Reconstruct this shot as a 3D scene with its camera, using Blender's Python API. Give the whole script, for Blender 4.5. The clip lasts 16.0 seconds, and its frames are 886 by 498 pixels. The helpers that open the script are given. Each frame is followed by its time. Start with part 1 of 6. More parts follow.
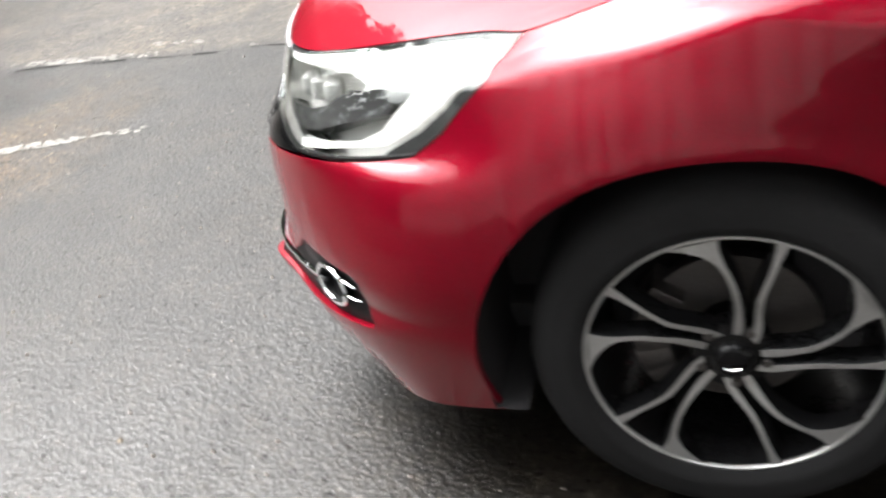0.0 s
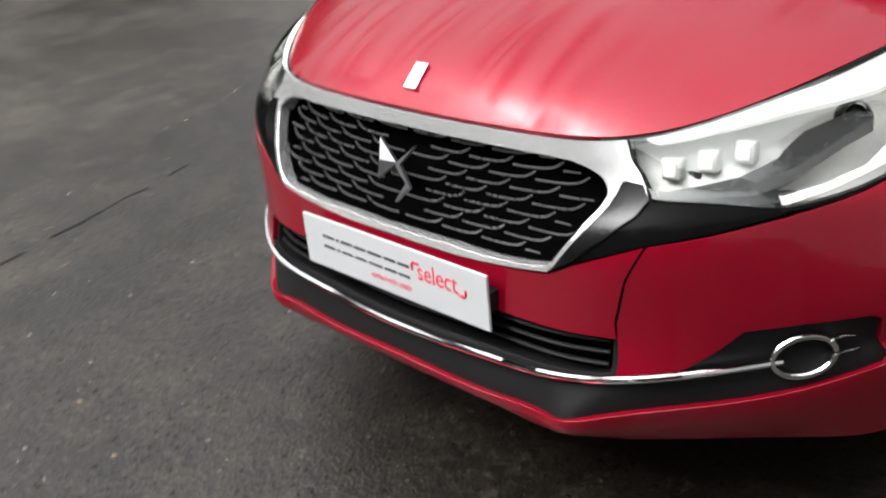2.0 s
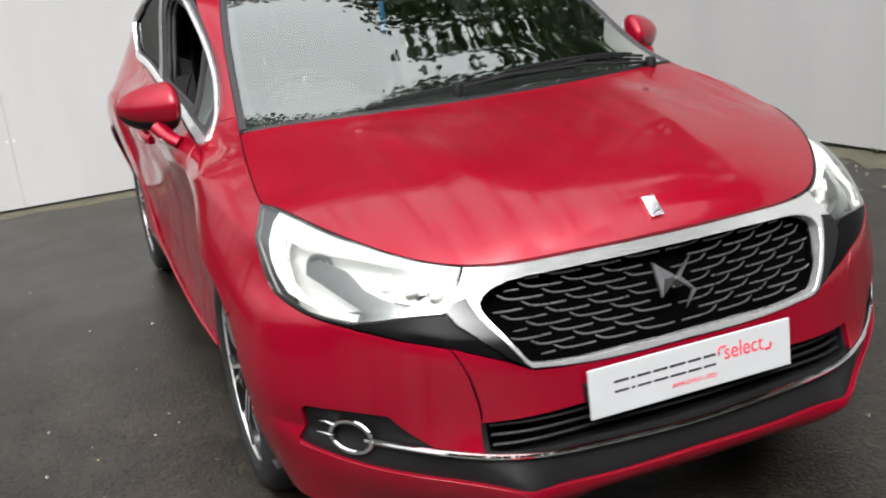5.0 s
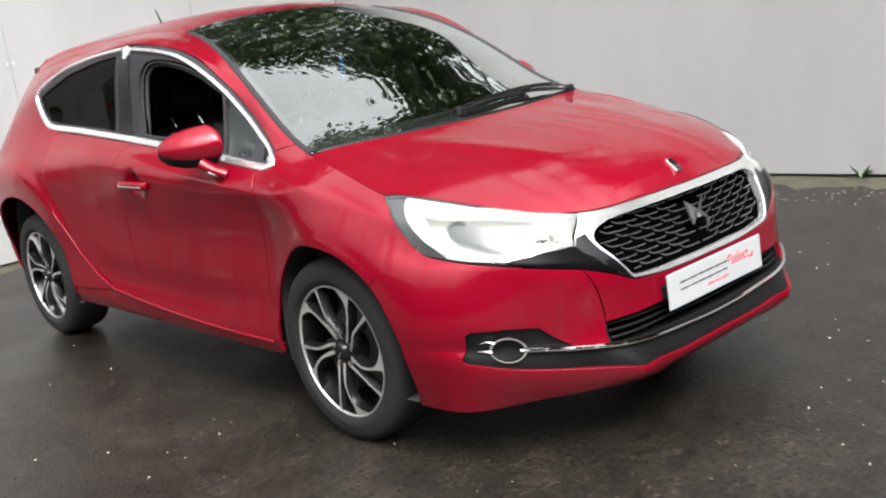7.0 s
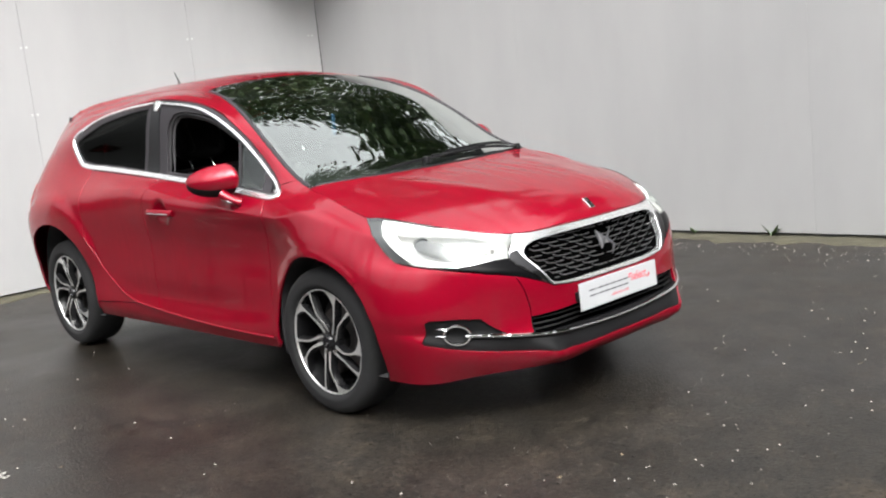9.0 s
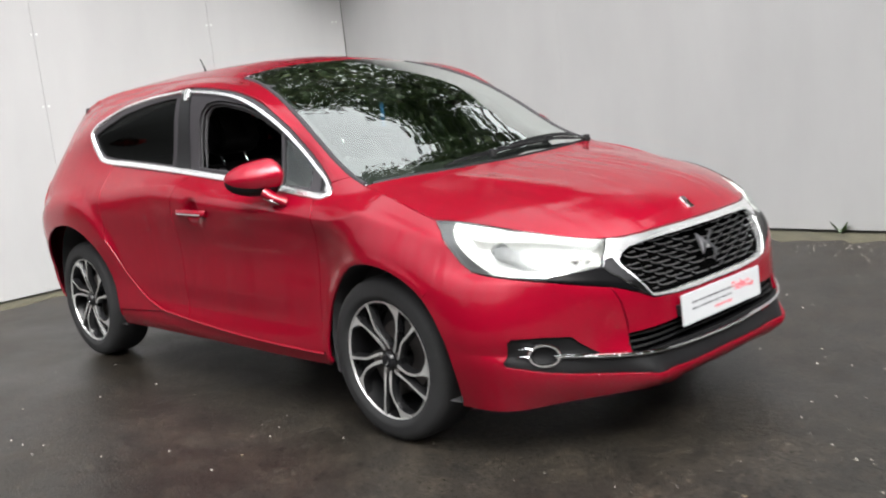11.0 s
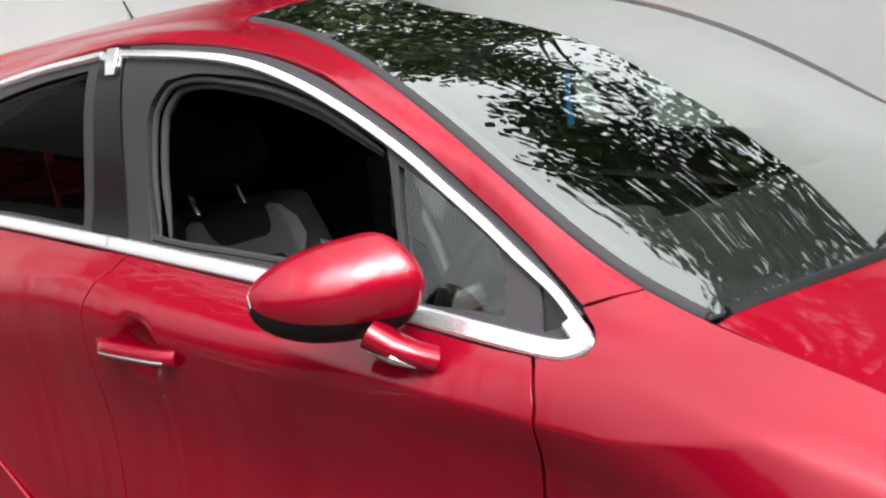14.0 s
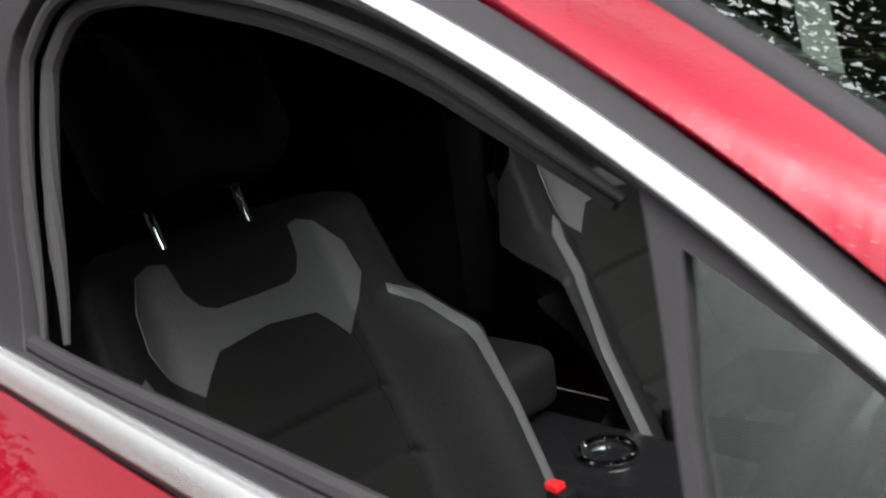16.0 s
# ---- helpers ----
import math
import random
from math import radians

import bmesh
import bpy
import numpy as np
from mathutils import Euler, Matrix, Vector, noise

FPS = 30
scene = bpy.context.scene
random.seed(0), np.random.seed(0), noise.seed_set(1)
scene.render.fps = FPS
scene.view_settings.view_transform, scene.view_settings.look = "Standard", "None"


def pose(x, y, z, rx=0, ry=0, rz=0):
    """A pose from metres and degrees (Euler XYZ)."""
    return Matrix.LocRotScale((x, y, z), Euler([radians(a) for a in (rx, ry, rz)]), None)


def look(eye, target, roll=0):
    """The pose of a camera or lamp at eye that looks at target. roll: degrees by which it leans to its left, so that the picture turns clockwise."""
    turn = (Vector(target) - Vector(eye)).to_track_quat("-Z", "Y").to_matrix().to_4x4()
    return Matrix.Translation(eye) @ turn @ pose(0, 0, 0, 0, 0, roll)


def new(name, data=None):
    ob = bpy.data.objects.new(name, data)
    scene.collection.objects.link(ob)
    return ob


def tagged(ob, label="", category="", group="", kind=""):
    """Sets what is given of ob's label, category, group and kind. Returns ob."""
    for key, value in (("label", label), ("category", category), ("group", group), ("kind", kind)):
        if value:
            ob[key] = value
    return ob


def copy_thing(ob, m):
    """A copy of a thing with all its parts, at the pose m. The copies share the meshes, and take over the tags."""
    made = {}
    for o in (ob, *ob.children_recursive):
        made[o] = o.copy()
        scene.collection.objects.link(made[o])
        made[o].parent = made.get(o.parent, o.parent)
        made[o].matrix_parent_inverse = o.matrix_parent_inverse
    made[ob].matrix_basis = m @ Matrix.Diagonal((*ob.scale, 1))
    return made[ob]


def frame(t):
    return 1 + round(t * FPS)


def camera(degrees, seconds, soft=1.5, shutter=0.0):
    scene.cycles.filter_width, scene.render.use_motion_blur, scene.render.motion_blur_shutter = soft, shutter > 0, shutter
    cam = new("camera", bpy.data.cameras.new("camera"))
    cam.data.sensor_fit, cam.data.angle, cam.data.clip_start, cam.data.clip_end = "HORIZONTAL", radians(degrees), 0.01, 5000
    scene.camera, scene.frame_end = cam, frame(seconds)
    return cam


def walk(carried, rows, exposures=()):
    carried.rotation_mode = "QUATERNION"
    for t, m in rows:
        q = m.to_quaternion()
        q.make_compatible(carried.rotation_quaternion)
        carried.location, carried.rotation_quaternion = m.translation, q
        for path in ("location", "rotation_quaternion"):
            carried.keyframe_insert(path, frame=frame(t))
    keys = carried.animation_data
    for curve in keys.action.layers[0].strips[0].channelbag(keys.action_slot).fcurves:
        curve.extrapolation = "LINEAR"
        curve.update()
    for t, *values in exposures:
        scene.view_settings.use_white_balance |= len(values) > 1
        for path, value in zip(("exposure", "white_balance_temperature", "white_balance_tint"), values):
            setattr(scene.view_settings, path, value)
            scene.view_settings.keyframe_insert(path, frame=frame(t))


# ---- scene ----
cam = camera(46.5, 16.0, 2.1, 0.4)
PATH = [
    (0, (-0.021, 2.155, 1.398), (0.538, 0.543, 0.355), -11.9),
    (0.5, (0.593, 2.084, 1.4), (0.81, 0.385, 0.367), -11.3),
    (1, (1.099, 1.879, 1.366), (0.899, 0.16, 0.364), -9.8),
    (1.5, (1.633, 1.685, 1.348), (0.909, 0.081, 0.398), -7.7),
    (2, (2.051, 1.391, 1.357), (0.848, 0.054, 0.484), -7.0),
    (2.5, (2.352, 1.053, 1.378), (0.806, 0.054, 0.596), -6.4),
    (3, (2.56, 0.648, 1.379), (0.803, 0.035, 0.647), -6.1),
    (3.5, (2.668, 0.183, 1.369), (0.8, -0.042, 0.689), -5.5),
    (4, (2.748, -0.262, 1.379), (0.852, -0.176, 0.751), -5.9),
    (4.5, (2.767, -0.734, 1.37), (0.887, -0.349, 0.805), -5.9),
    (5, (2.738, -1.195, 1.4), (0.928, -0.545, 0.853), -6.5),
    (5.2, (2.709, -1.378, 1.403), (0.936, -0.626, 0.864), -6.5),
    (7.3, (2.856, -2.873, 1.422), (1.409, -1.562, 0.992), -7.9),
    (7.5, (2.931, -2.963, 1.404), (1.498, -1.626, 1.005), -7.4),
    (8, (3.195, -3.121, 1.432), (1.768, -1.768, 1.066), -6.8),
    (8.5, (3.484, -3.32, 1.425), (2.036, -1.981, 1.09), -6.4),
    (8.7, (3.566, -3.385, 1.418), (2.113, -2.052, 1.086), -6.1),
    (10.8, (3.163, -3.313, 1.398), (1.713, -1.978, 1.056), -6.1),
    (11, (2.988, -3.226, 1.404), (1.533, -1.898, 1.057), -6.3),
    (11.5, (2.464, -3.059, 1.396), (1.03, -1.71, 1.046), -6.7),
    (12, (1.964, -2.85, 1.391), (0.555, -1.477, 1.032), -7.2),
    (12.5, (1.487, -2.597, 1.381), (0.108, -1.197, 1.011), -7.0),
    (13, (1.065, -2.359, 1.386), (-0.273, -0.922, 1.005), -7.3),
    (13.5, (0.709, -2.078, 1.385), (-0.617, -0.635, 0.989), -7.8),
    (14, (0.430, -1.858, 1.374), (-0.891, -0.412, 0.970), -7.3),
    (14.5, (0.172, -1.667, 1.373), (-1.151, -0.230, 0.946), -7.5),
    (15, (-0.055, -1.494, 1.377), (-1.378, -0.068, 0.914), -7.1),
    (15.5, (-0.253, -1.246, 1.346), (-1.650, 0.098, 0.853), -6.8),
    (16, (-0.446, -1.108, 1.323), (-1.823, 0.250, 0.812), -7.5),
]
walk(cam, [(t, look(eye, target, roll)) for t, eye, target, roll in PATH], exposures=[(0.0, 0.0), (0.5, -0.4), (1.2, -0.46), (2.0, -0.65), (3.5, -0.78), (5.0, -0.62), (7.5, -0.4), (12.0, -0.4), (13.5, -0.3), (14.5, -0.4), (16.0, -0.45)])

# ---------------------------------------------------------------- light
world = bpy.data.worlds.new("world")
scene.world = world
world.use_nodes = True
wn, wl = world.node_tree.nodes, world.node_tree.links
wn.clear()
w_out = wn.new("ShaderNodeOutputWorld")
w_bg = wn.new("ShaderNodeBackground")
w_sky = wn.new("ShaderNodeTexSky")
w_sky.sky_type = "NISHITA"
w_sky.sun_disc = False
w_sky.sun_elevation, w_sky.sun_rotation = radians(50), radians(115)
w_sky.air_density, w_sky.dust_density, w_sky.ozone_density = 1.0, 6.0, 1.0
w_hsv = wn.new("ShaderNodeHueSaturation")
w_hsv.inputs["Saturation"].default_value = 0.10
w_bg.inputs["Strength"].default_value = 0.15
wl.new(w_sky.outputs["Color"], w_hsv.inputs["Color"])
# an overcast sky is brighter overhead than at the horizon
w_co = wn.new("ShaderNodeTexCoord")
w_xyz = wn.new("ShaderNodeSeparateXYZ")
w_lum = wn.new("ShaderNodeMapRange")
w_lum.inputs["From Min"].default_value, w_lum.inputs["From Max"].default_value = 0.0, 0.9
w_lum.inputs["To Min"].default_value, w_lum.inputs["To Max"].default_value = 0.0, 1.0
w_mul = wn.new("ShaderNodeVectorMath")
w_mul.operation = "SCALE"
wl.new(w_co.outputs["Generated"], w_xyz.inputs[0])
wl.new(w_xyz.outputs["Z"], w_lum.inputs["Value"])
wl.new(w_hsv.outputs["Color"], w_mul.inputs[0])
w_pow = wn.new("ShaderNodeMath")
w_pow.operation = "POWER"
w_pow.inputs[1].default_value = 1.25
w_gain = wn.new("ShaderNodeMath")
w_gain.operation = "MULTIPLY_ADD"
w_gain.inputs[1].default_value, w_gain.inputs[2].default_value = 6.7, 0.42
wl.new(w_lum.outputs["Result"], w_pow.inputs[0])
wl.new(w_pow.outputs[0], w_gain.inputs[0])
wl.new(w_gain.outputs[0], w_mul.inputs["Scale"])
wl.new(w_mul.outputs["Vector"], w_bg.inputs["Color"])
wl.new(w_bg.outputs["Background"], w_out.inputs["Surface"])
sun_data = bpy.data.lights.new("sun", "SUN")
sun_data.energy, sun_data.angle, sun_data.color = 0.7, radians(150), (1.0, 0.98, 0.96)
sun = new("sun", sun_data)
sun.matrix_world = look((-5.0, -5.0, 10.0), (0, 0, 0))


# ---------------------------------------------------------------- materials
def nodes_of(name):
    m = bpy.data.materials.new(name)
    m.use_nodes = True
    return m, m.node_tree.nodes, m.node_tree.links, m.node_tree.nodes["Principled BSDF"]


def noise_node(nt, ln, scale, detail=4.0, rough=0.55, vec=None):
    n = nt.new("ShaderNodeTexNoise")
    n.inputs["Scale"].default_value, n.inputs["Detail"].default_value, n.inputs["Roughness"].default_value = scale, detail, rough
    if vec is not None:
        ln.new(vec, n.inputs["Vector"])
    return n


def ramp_node(nt, ln, fac, stops):
    r = nt.new("ShaderNodeValToRGB")
    els = r.color_ramp.elements
    while len(els) < len(stops):
        els.new(0.5)
    for e, (p, c) in zip(els, stops):
        e.position, e.color = p, (*c, 1) if len(c) == 3 else c
    ln.new(fac, r.inputs["Fac"])
    return r


def grey(v):
    return (v, v, v)


def plain(name, base, rough=0.5, metal=0.0, coat=0.0, var=0.15, scale=6.0, fine=140.0, bump=0.0, rvar=0.1, spec=0.5, emit=None):
    """A surface with two scales of variation in colour and gloss, and fine relief."""
    m, nt, ln, b = nodes_of(name)
    geo = nt.new("ShaderNodeTexCoord").outputs["Object"]
    n1, n2 = noise_node(nt, ln, scale, vec=geo), noise_node(nt, ln, fine, 2.0, vec=geo)
    mix = nt.new("ShaderNodeMath")
    mix.operation = "MULTIPLY_ADD"
    mix.inputs[1].default_value = 0.4
    ln.new(n2.outputs["Fac"], mix.inputs[0])
    mul = nt.new("ShaderNodeMath")
    mul.operation = "MULTIPLY"
    mul.inputs[1].default_value = 0.6
    ln.new(n1.outputs["Fac"], mul.inputs[0])
    ln.new(mul.outputs[0], mix.inputs[2])
    lo, hi = [max(0, c * (1 - var)) for c in base], [min(1, c * (1 + var)) for c in base]
    r = ramp_node(nt, ln, mix.outputs[0], [(0.3, lo), (0.7, hi)])
    ln.new(r.outputs["Color"], b.inputs["Base Color"])
    rr = ramp_node(nt, ln, mix.outputs[0], [(0.3, grey(max(0.0, rough - rvar))), (0.7, grey(min(1.0, rough + rvar)))])
    ln.new(rr.outputs["Color"], b.inputs["Roughness"])
    b.inputs["Metallic"].default_value = metal
    b.inputs["Coat Weight"].default_value = coat
    b.inputs["Coat Roughness"].default_value = 0.04
    b.inputs["Specular IOR Level"].default_value = spec
    if bump:
        bp = nt.new("ShaderNodeBump")
        bp.inputs["Strength"].default_value, bp.inputs["Distance"].default_value = 0.6, bump
        ln.new(n2.outputs["Fac"], bp.inputs["Height"])
        ln.new(bp.outputs["Normal"], b.inputs["Normal"])
    if emit:
        b.inputs["Emission Color"].default_value, b.inputs["Emission Strength"].default_value = (*emit[0], 1), emit[1]
    return m


def paint_material():
    """Red metallic lacquer with rain: a thin film that runs down in streaks, and beads."""
    m, nt, ln, b = nodes_of("red_lacquer")
    obj = nt.new("ShaderNodeTexCoord").outputs["Object"]
    flake = noise_node(nt, ln, 900.0, 2.0, vec=obj)
    r = ramp_node(nt, ln, flake.outputs["Fac"], [(0.3, (0.165, 0.0004, 0.008)), (0.75, (0.285, 0.0012, 0.017))])
    ln.new(r.outputs["Color"], b.inputs["Base Color"])
    # water runs along the length of flat panels and straight down steep ones
    nrm = nt.new("ShaderNodeSeparateXYZ")
    ln.new(nt.new("ShaderNodeNewGeometry").outputs["True Normal"], nrm.inputs[0])
    flat = ramp_node(nt, ln, nrm.outputs["Z"], [(0.55, grey(0.0)), (0.75, grey(1.0))])
    runs = []
    for sc in ((42.0, 10.0, 1.6), (1.6, 24.0, 2.5)):
        mp = nt.new("ShaderNodeMapping")
        mp.inputs["Scale"].default_value = sc
        ln.new(obj, mp.inputs["Vector"])
        runs.append(noise_node(nt, ln, 1.0, 5.0, 0.6, vec=mp.outputs["Vector"]))
    mix = nt.new("ShaderNodeMix")
    ln.new(flat.outputs["Color"], mix.inputs["Factor"])
    ln.new(runs[0].outputs["Fac"], mix.inputs["A"])
    ln.new(runs[1].outputs["Fac"], mix.inputs["B"])
    big = noise_node(nt, ln, 2.6, 5.0, 0.6, vec=obj)
    wet = ramp_node(nt, ln, big.outputs["Fac"], [(0.34, grey(0.0)), (0.50, grey(1.0))])
    run = ramp_node(nt, ln, mix.outputs["Result"], [(0.38, grey(0.0)), (0.62, grey(1.0))])
    mul = nt.new("ShaderNodeMath")
    mul.operation = "MULTIPLY"
    ln.new(run.outputs["Color"], mul.inputs[0])
    ln.new(wet.outputs["Color"], mul.inputs[1])
    b.inputs["Roughness"].default_value = 0.5
    b.inputs["Metallic"].default_value = 0.42
    b.inputs["Specular Tint"].default_value = (1.0, 0.28, 0.34, 1)
    b.inputs["Specular IOR Level"].default_value = 0.08
    # clear water lies glossy between dull, beaded streaks
    cw = ramp_node(nt, ln, mul.outputs[0], [(0.0, grey(1.0)), (0.5, grey(0.85)), (1.0, grey(0.5))])
    ln.new(cw.outputs["Color"], b.inputs["Coat Weight"])
    b.inputs["Coat IOR"].default_value = 1.50
    cr = ramp_node(nt, ln, mul.outputs[0], [(0.0, grey(0.01)), (0.4, grey(0.03)), (1.0, grey(0.14))])
    ln.new(cr.outputs["Color"], b.inputs["Coat Roughness"])
    vor = nt.new("ShaderNodeTexVoronoi")
    vor.inputs["Scale"].default_value = 210.0
    ln.new(obj, vor.inputs["Vector"])
    bead = ramp_node(nt, ln, vor.outputs["Distance"], [(0.0, grey(1.0)), (0.28, grey(0.0))])
    patch = ramp_node(nt, ln, big.outputs["Fac"], [(0.40, grey(0.0)), (0.54, grey(1.0))])
    h = nt.new("ShaderNodeMath")
    h.operation = "MULTIPLY"
    ln.new(bead.outputs["Color"], h.inputs[0])
    ln.new(patch.outputs["Color"], h.inputs[1])
    add = nt.new("ShaderNodeMath")
    add.operation = "MULTIPLY_ADD"
    add.inputs[1].default_value = 1.0
    ln.new(mul.outputs[0], add.inputs[0])
    ln.new(h.outputs[0], add.inputs[2])
    bp = nt.new("ShaderNodeBump")
    bp.inputs["Strength"].default_value, bp.inputs["Distance"].default_value = 0.5, 0.0006
    ln.new(add.outputs[0], bp.inputs["Height"])
    ln.new(bp.outputs["Normal"], b.inputs["Coat Normal"])
    return m


def glass_material(name, tint, faces):
    """A thin pane: clear tinted glass whose gloss follows Fresnel's law for its two faces."""
    m, nt, ln, b = nodes_of(name)
    nt.remove(b)
    out = nt["Material Output"]
    fr = nt.new("ShaderNodeFresnel")
    fr.inputs["IOR"].default_value = 1.52
    two = nt.new("ShaderNodeMath")
    two.operation, two.use_clamp = "MULTIPLY", True
    two.inputs[1].default_value = faces
    ln.new(fr.outputs["Fac"], two.inputs[0])
    tr, gl, mx = nt.new("ShaderNodeBsdfTransparent"), nt.new("ShaderNodeBsdfGlossy"), nt.new("ShaderNodeMixShader")
    tr.inputs["Color"].default_value = (*tint, 1)
    gl.inputs["Color"].default_value = (0.95, 1.0, 0.97, 1)
    gl.inputs["Roughness"].default_value = 0.0
    ln.new(two.outputs[0], mx.inputs[0])
    ln.new(tr.outputs[0], mx.inputs[1])
    ln.new(gl.outputs[0], mx.inputs[2])
    ln.new(mx.outputs[0], out.inputs["Surface"])
    return m


RED = paint_material()
CHROME = plain("chrome", (0.86, 0.87, 0.88), 0.07, 1.0, rvar=0.03, var=0.03)
SATIN = plain("brushed_trim", (0.90, 0.91, 0.92), 0.22, 0.85, rvar=0.02, var=0.02)
GLOSSBLACK = plain("gloss_black", (0.008, 0.008, 0.009), 0.14, coat=0.1, rvar=0.04, spec=0.2)
BLACK = plain("black_plastic", (0.006, 0.006, 0.0065), 0.5, bump=0.0004, spec=0.2)
GREYPLASTIC = plain("grey_plastic", (0.019, 0.019, 0.021), 0.45, bump=0.0004, spec=0.3)
RUBBER = plain("tyre_rubber", (0.019, 0.019, 0.0195), 0.75, var=0.3, bump=0.0006, spec=0.15)
SEAL = plain("rubber_seal", (0.033, 0.031, 0.034), 0.6, bump=0.0003, spec=0.12)
ALLOY = plain("machined_alloy", (0.56, 0.56, 0.55), 0.34, 0.7, rvar=0.08)
ALLOYBLACK = plain("black_alloy", (0.006, 0.006, 0.0065), 0.3, coat=0.15, spec=0.25)
STEEL = plain("brake_steel", (0.16, 0.15, 0.145), 0.5, 1.0, var=0.3)
WHITE = plain("white_plastic", (0.40, 0.41, 0.42), 0.45, var=0.04)
INNER = plain("dark_lining", (0.042, 0.041, 0.043), 0.9, spec=0.15)
DASH = plain("dashboard_vinyl", (0.016, 0.0165, 0.016), 0.6, bump=0.00006, spec=0.2)
LEATHER = plain("black_leather", (0.009, 0.009, 0.0093), 0.55, bump=0.0008, fine=260.0, spec=0.12)
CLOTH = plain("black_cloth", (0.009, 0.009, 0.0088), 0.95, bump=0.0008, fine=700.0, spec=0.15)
GREYLEATHER = plain("grey_leather", (0.062, 0.063, 0.064), 0.5, bump=0.0008, fine=260.0, var=0.1)
WSGLASS = glass_material("windscreen_glass", (0.80, 0.93, 0.85), faces=3.8)
CLEAR = glass_material("lamp_lens", (0.95, 0.96, 0.96), faces=2.0)
SIDEGLASS = glass_material("side_glass", (0.84, 0.93, 0.87), faces=1.4)
PRIVACY = glass_material("privacy_glass", (0.06, 0.064, 0.067), faces=0.2)
LAMPWHITE = plain("lamp_reflector", (0.85, 0.85, 0.85), 0.2, 1.0, rvar=0.05, var=0.03)
DRL = plain("daytime_light", (0.7, 0.7, 0.69), 0.4, emit=((1.0, 0.98, 0.93), 0.8))
TEXTGREY = plain("dark_grey_print", (0.03, 0.03, 0.034), 0.4)
TEXTRED = plain("red_print", (0.62, 0.02, 0.05), 0.4)
TAILRED = plain("tail_lamp_red", (0.35, 0.005, 0.01), 0.1, coat=1.0)
BLUE = plain("blue_plastic", (0.015, 0.09, 0.20), 0.4)
BUCKLERED = plain("red_button", (0.6, 0.015, 0.02), 0.4)


# ---------------------------------------------------------------- mesh helpers
def link_mesh(name, bm, mat, parent=None, label="", smooth=True):
    me = bpy.data.meshes.new(name)
    bm.to_mesh(me)
    bm.free()
    me.materials.append(mat)
    if smooth:
        me.polygons.foreach_set("use_smooth", [True] * len(me.polygons))
        me.set_sharp_from_angle(angle=radians(38))
    ob = new(name, me)
    ob.parent = parent
    return tagged(ob, label)


def part(name, bm, mat, parent, label="", smooth=True):
    return link_mesh(name, bm, mat, parent, label, smooth)


def box_bm(bm, lo, hi, bevel=0.0, m=None, seg=2):
    c = [(a + b) / 2 for a, b in zip(lo, hi)]
    s = [abs(b - a) for a, b in zip(lo, hi)]
    mat = Matrix.Translation(c) @ Matrix.Diagonal((*s, 1))
    r = bmesh.ops.create_cube(bm, size=1.0, matrix=mat)
    vs = r["verts"]
    if bevel:
        es = list({e for v in vs for e in v.link_edges})
        rb = bmesh.ops.bevel(bm, geom=es, offset=bevel, segments=seg, affect="EDGES", profile=0.5)
        vs = list({v for f in rb["faces"] for v in f.verts} | {v for v in vs if v.is_valid})
    if m is not None:
        bmesh.ops.transform(bm, matrix=m, verts=[v for v in vs if v.is_valid])
    return bm


def box(lo, hi, bevel=0.0, m=None, seg=2):
    return box_bm(bmesh.new(), lo, hi, bevel, m, seg)


def tube_bm(bm, pts, radius, sides=8, closed=False, flat=1.0, up=(0, 0, 1)):
    """A round or flattened bar along a line of points."""
    pts = [Vector(p) for p in pts]
    n = len(pts)
    rings = []
    for i, p in enumerate(pts):
        a = pts[(i - 1) % n] if (closed or i) else p
        b = pts[(i + 1) % n] if (closed or i < n - 1) else p
        d = (b - a).normalized()
        s = d.cross(Vector(up))
        s = s.normalized() if s.length > 1e-4 else d.orthogonal().normalized()
        t = s.cross(d)
        rad = radius[i] if isinstance(radius, (list, tuple)) else radius
        rings.append([bm.verts.new(p + rad * (math.cos(k) * s + flat * math.sin(k) * t)) for k in (2 * math.pi * j / sides for j in range(sides))])
    for i in range(n if closed else n - 1):
        r0, r1 = rings[i], rings[(i + 1) % n]
        for j in range(sides):
            bm.faces.new((r0[j], r0[(j + 1) % sides], r1[(j + 1) % sides], r1[j]))
    if not closed:
        bm.faces.new(rings[0][::-1])
        bm.faces.new(rings[-1])
    return bm


def tube(pts, radius, sides=8, closed=False, flat=1.0, up=(0, 0, 1)):
    return tube_bm(bmesh.new(), pts, radius, sides, closed, flat, up)


def lathe_bm(bm, profile, n=48, axis="y", origin=(0, 0, 0), sx=1.0):
    """Turns (radius, height) pairs round an axis."""
    rings = []
    for r, h in profile:
        ring = []
        for k in range(n):
            a = 2 * math.pi * k / n
            c, s = r * math.cos(a), r * math.sin(a)
            p = {"y": (c * sx, h, s), "z": (c * sx, s, h), "x": (h, c * sx, s)}[axis]
            ring.append(bm.verts.new(Vector(origin) + Vector(p)))
        rings.append(ring)
    for a, b in zip(rings, rings[1:]):
        for k in range(n):
            bm.faces.new((a[k], a[(k + 1) % n], b[(k + 1) % n], b[k]))
    bmesh.ops.recalc_face_normals(bm, faces=bm.faces)
    return bm


def lathe(profile, n=48, axis="y", origin=(0, 0, 0), sx=1.0):
    return lathe_bm(bmesh.new(), profile, n, axis, origin, sx)


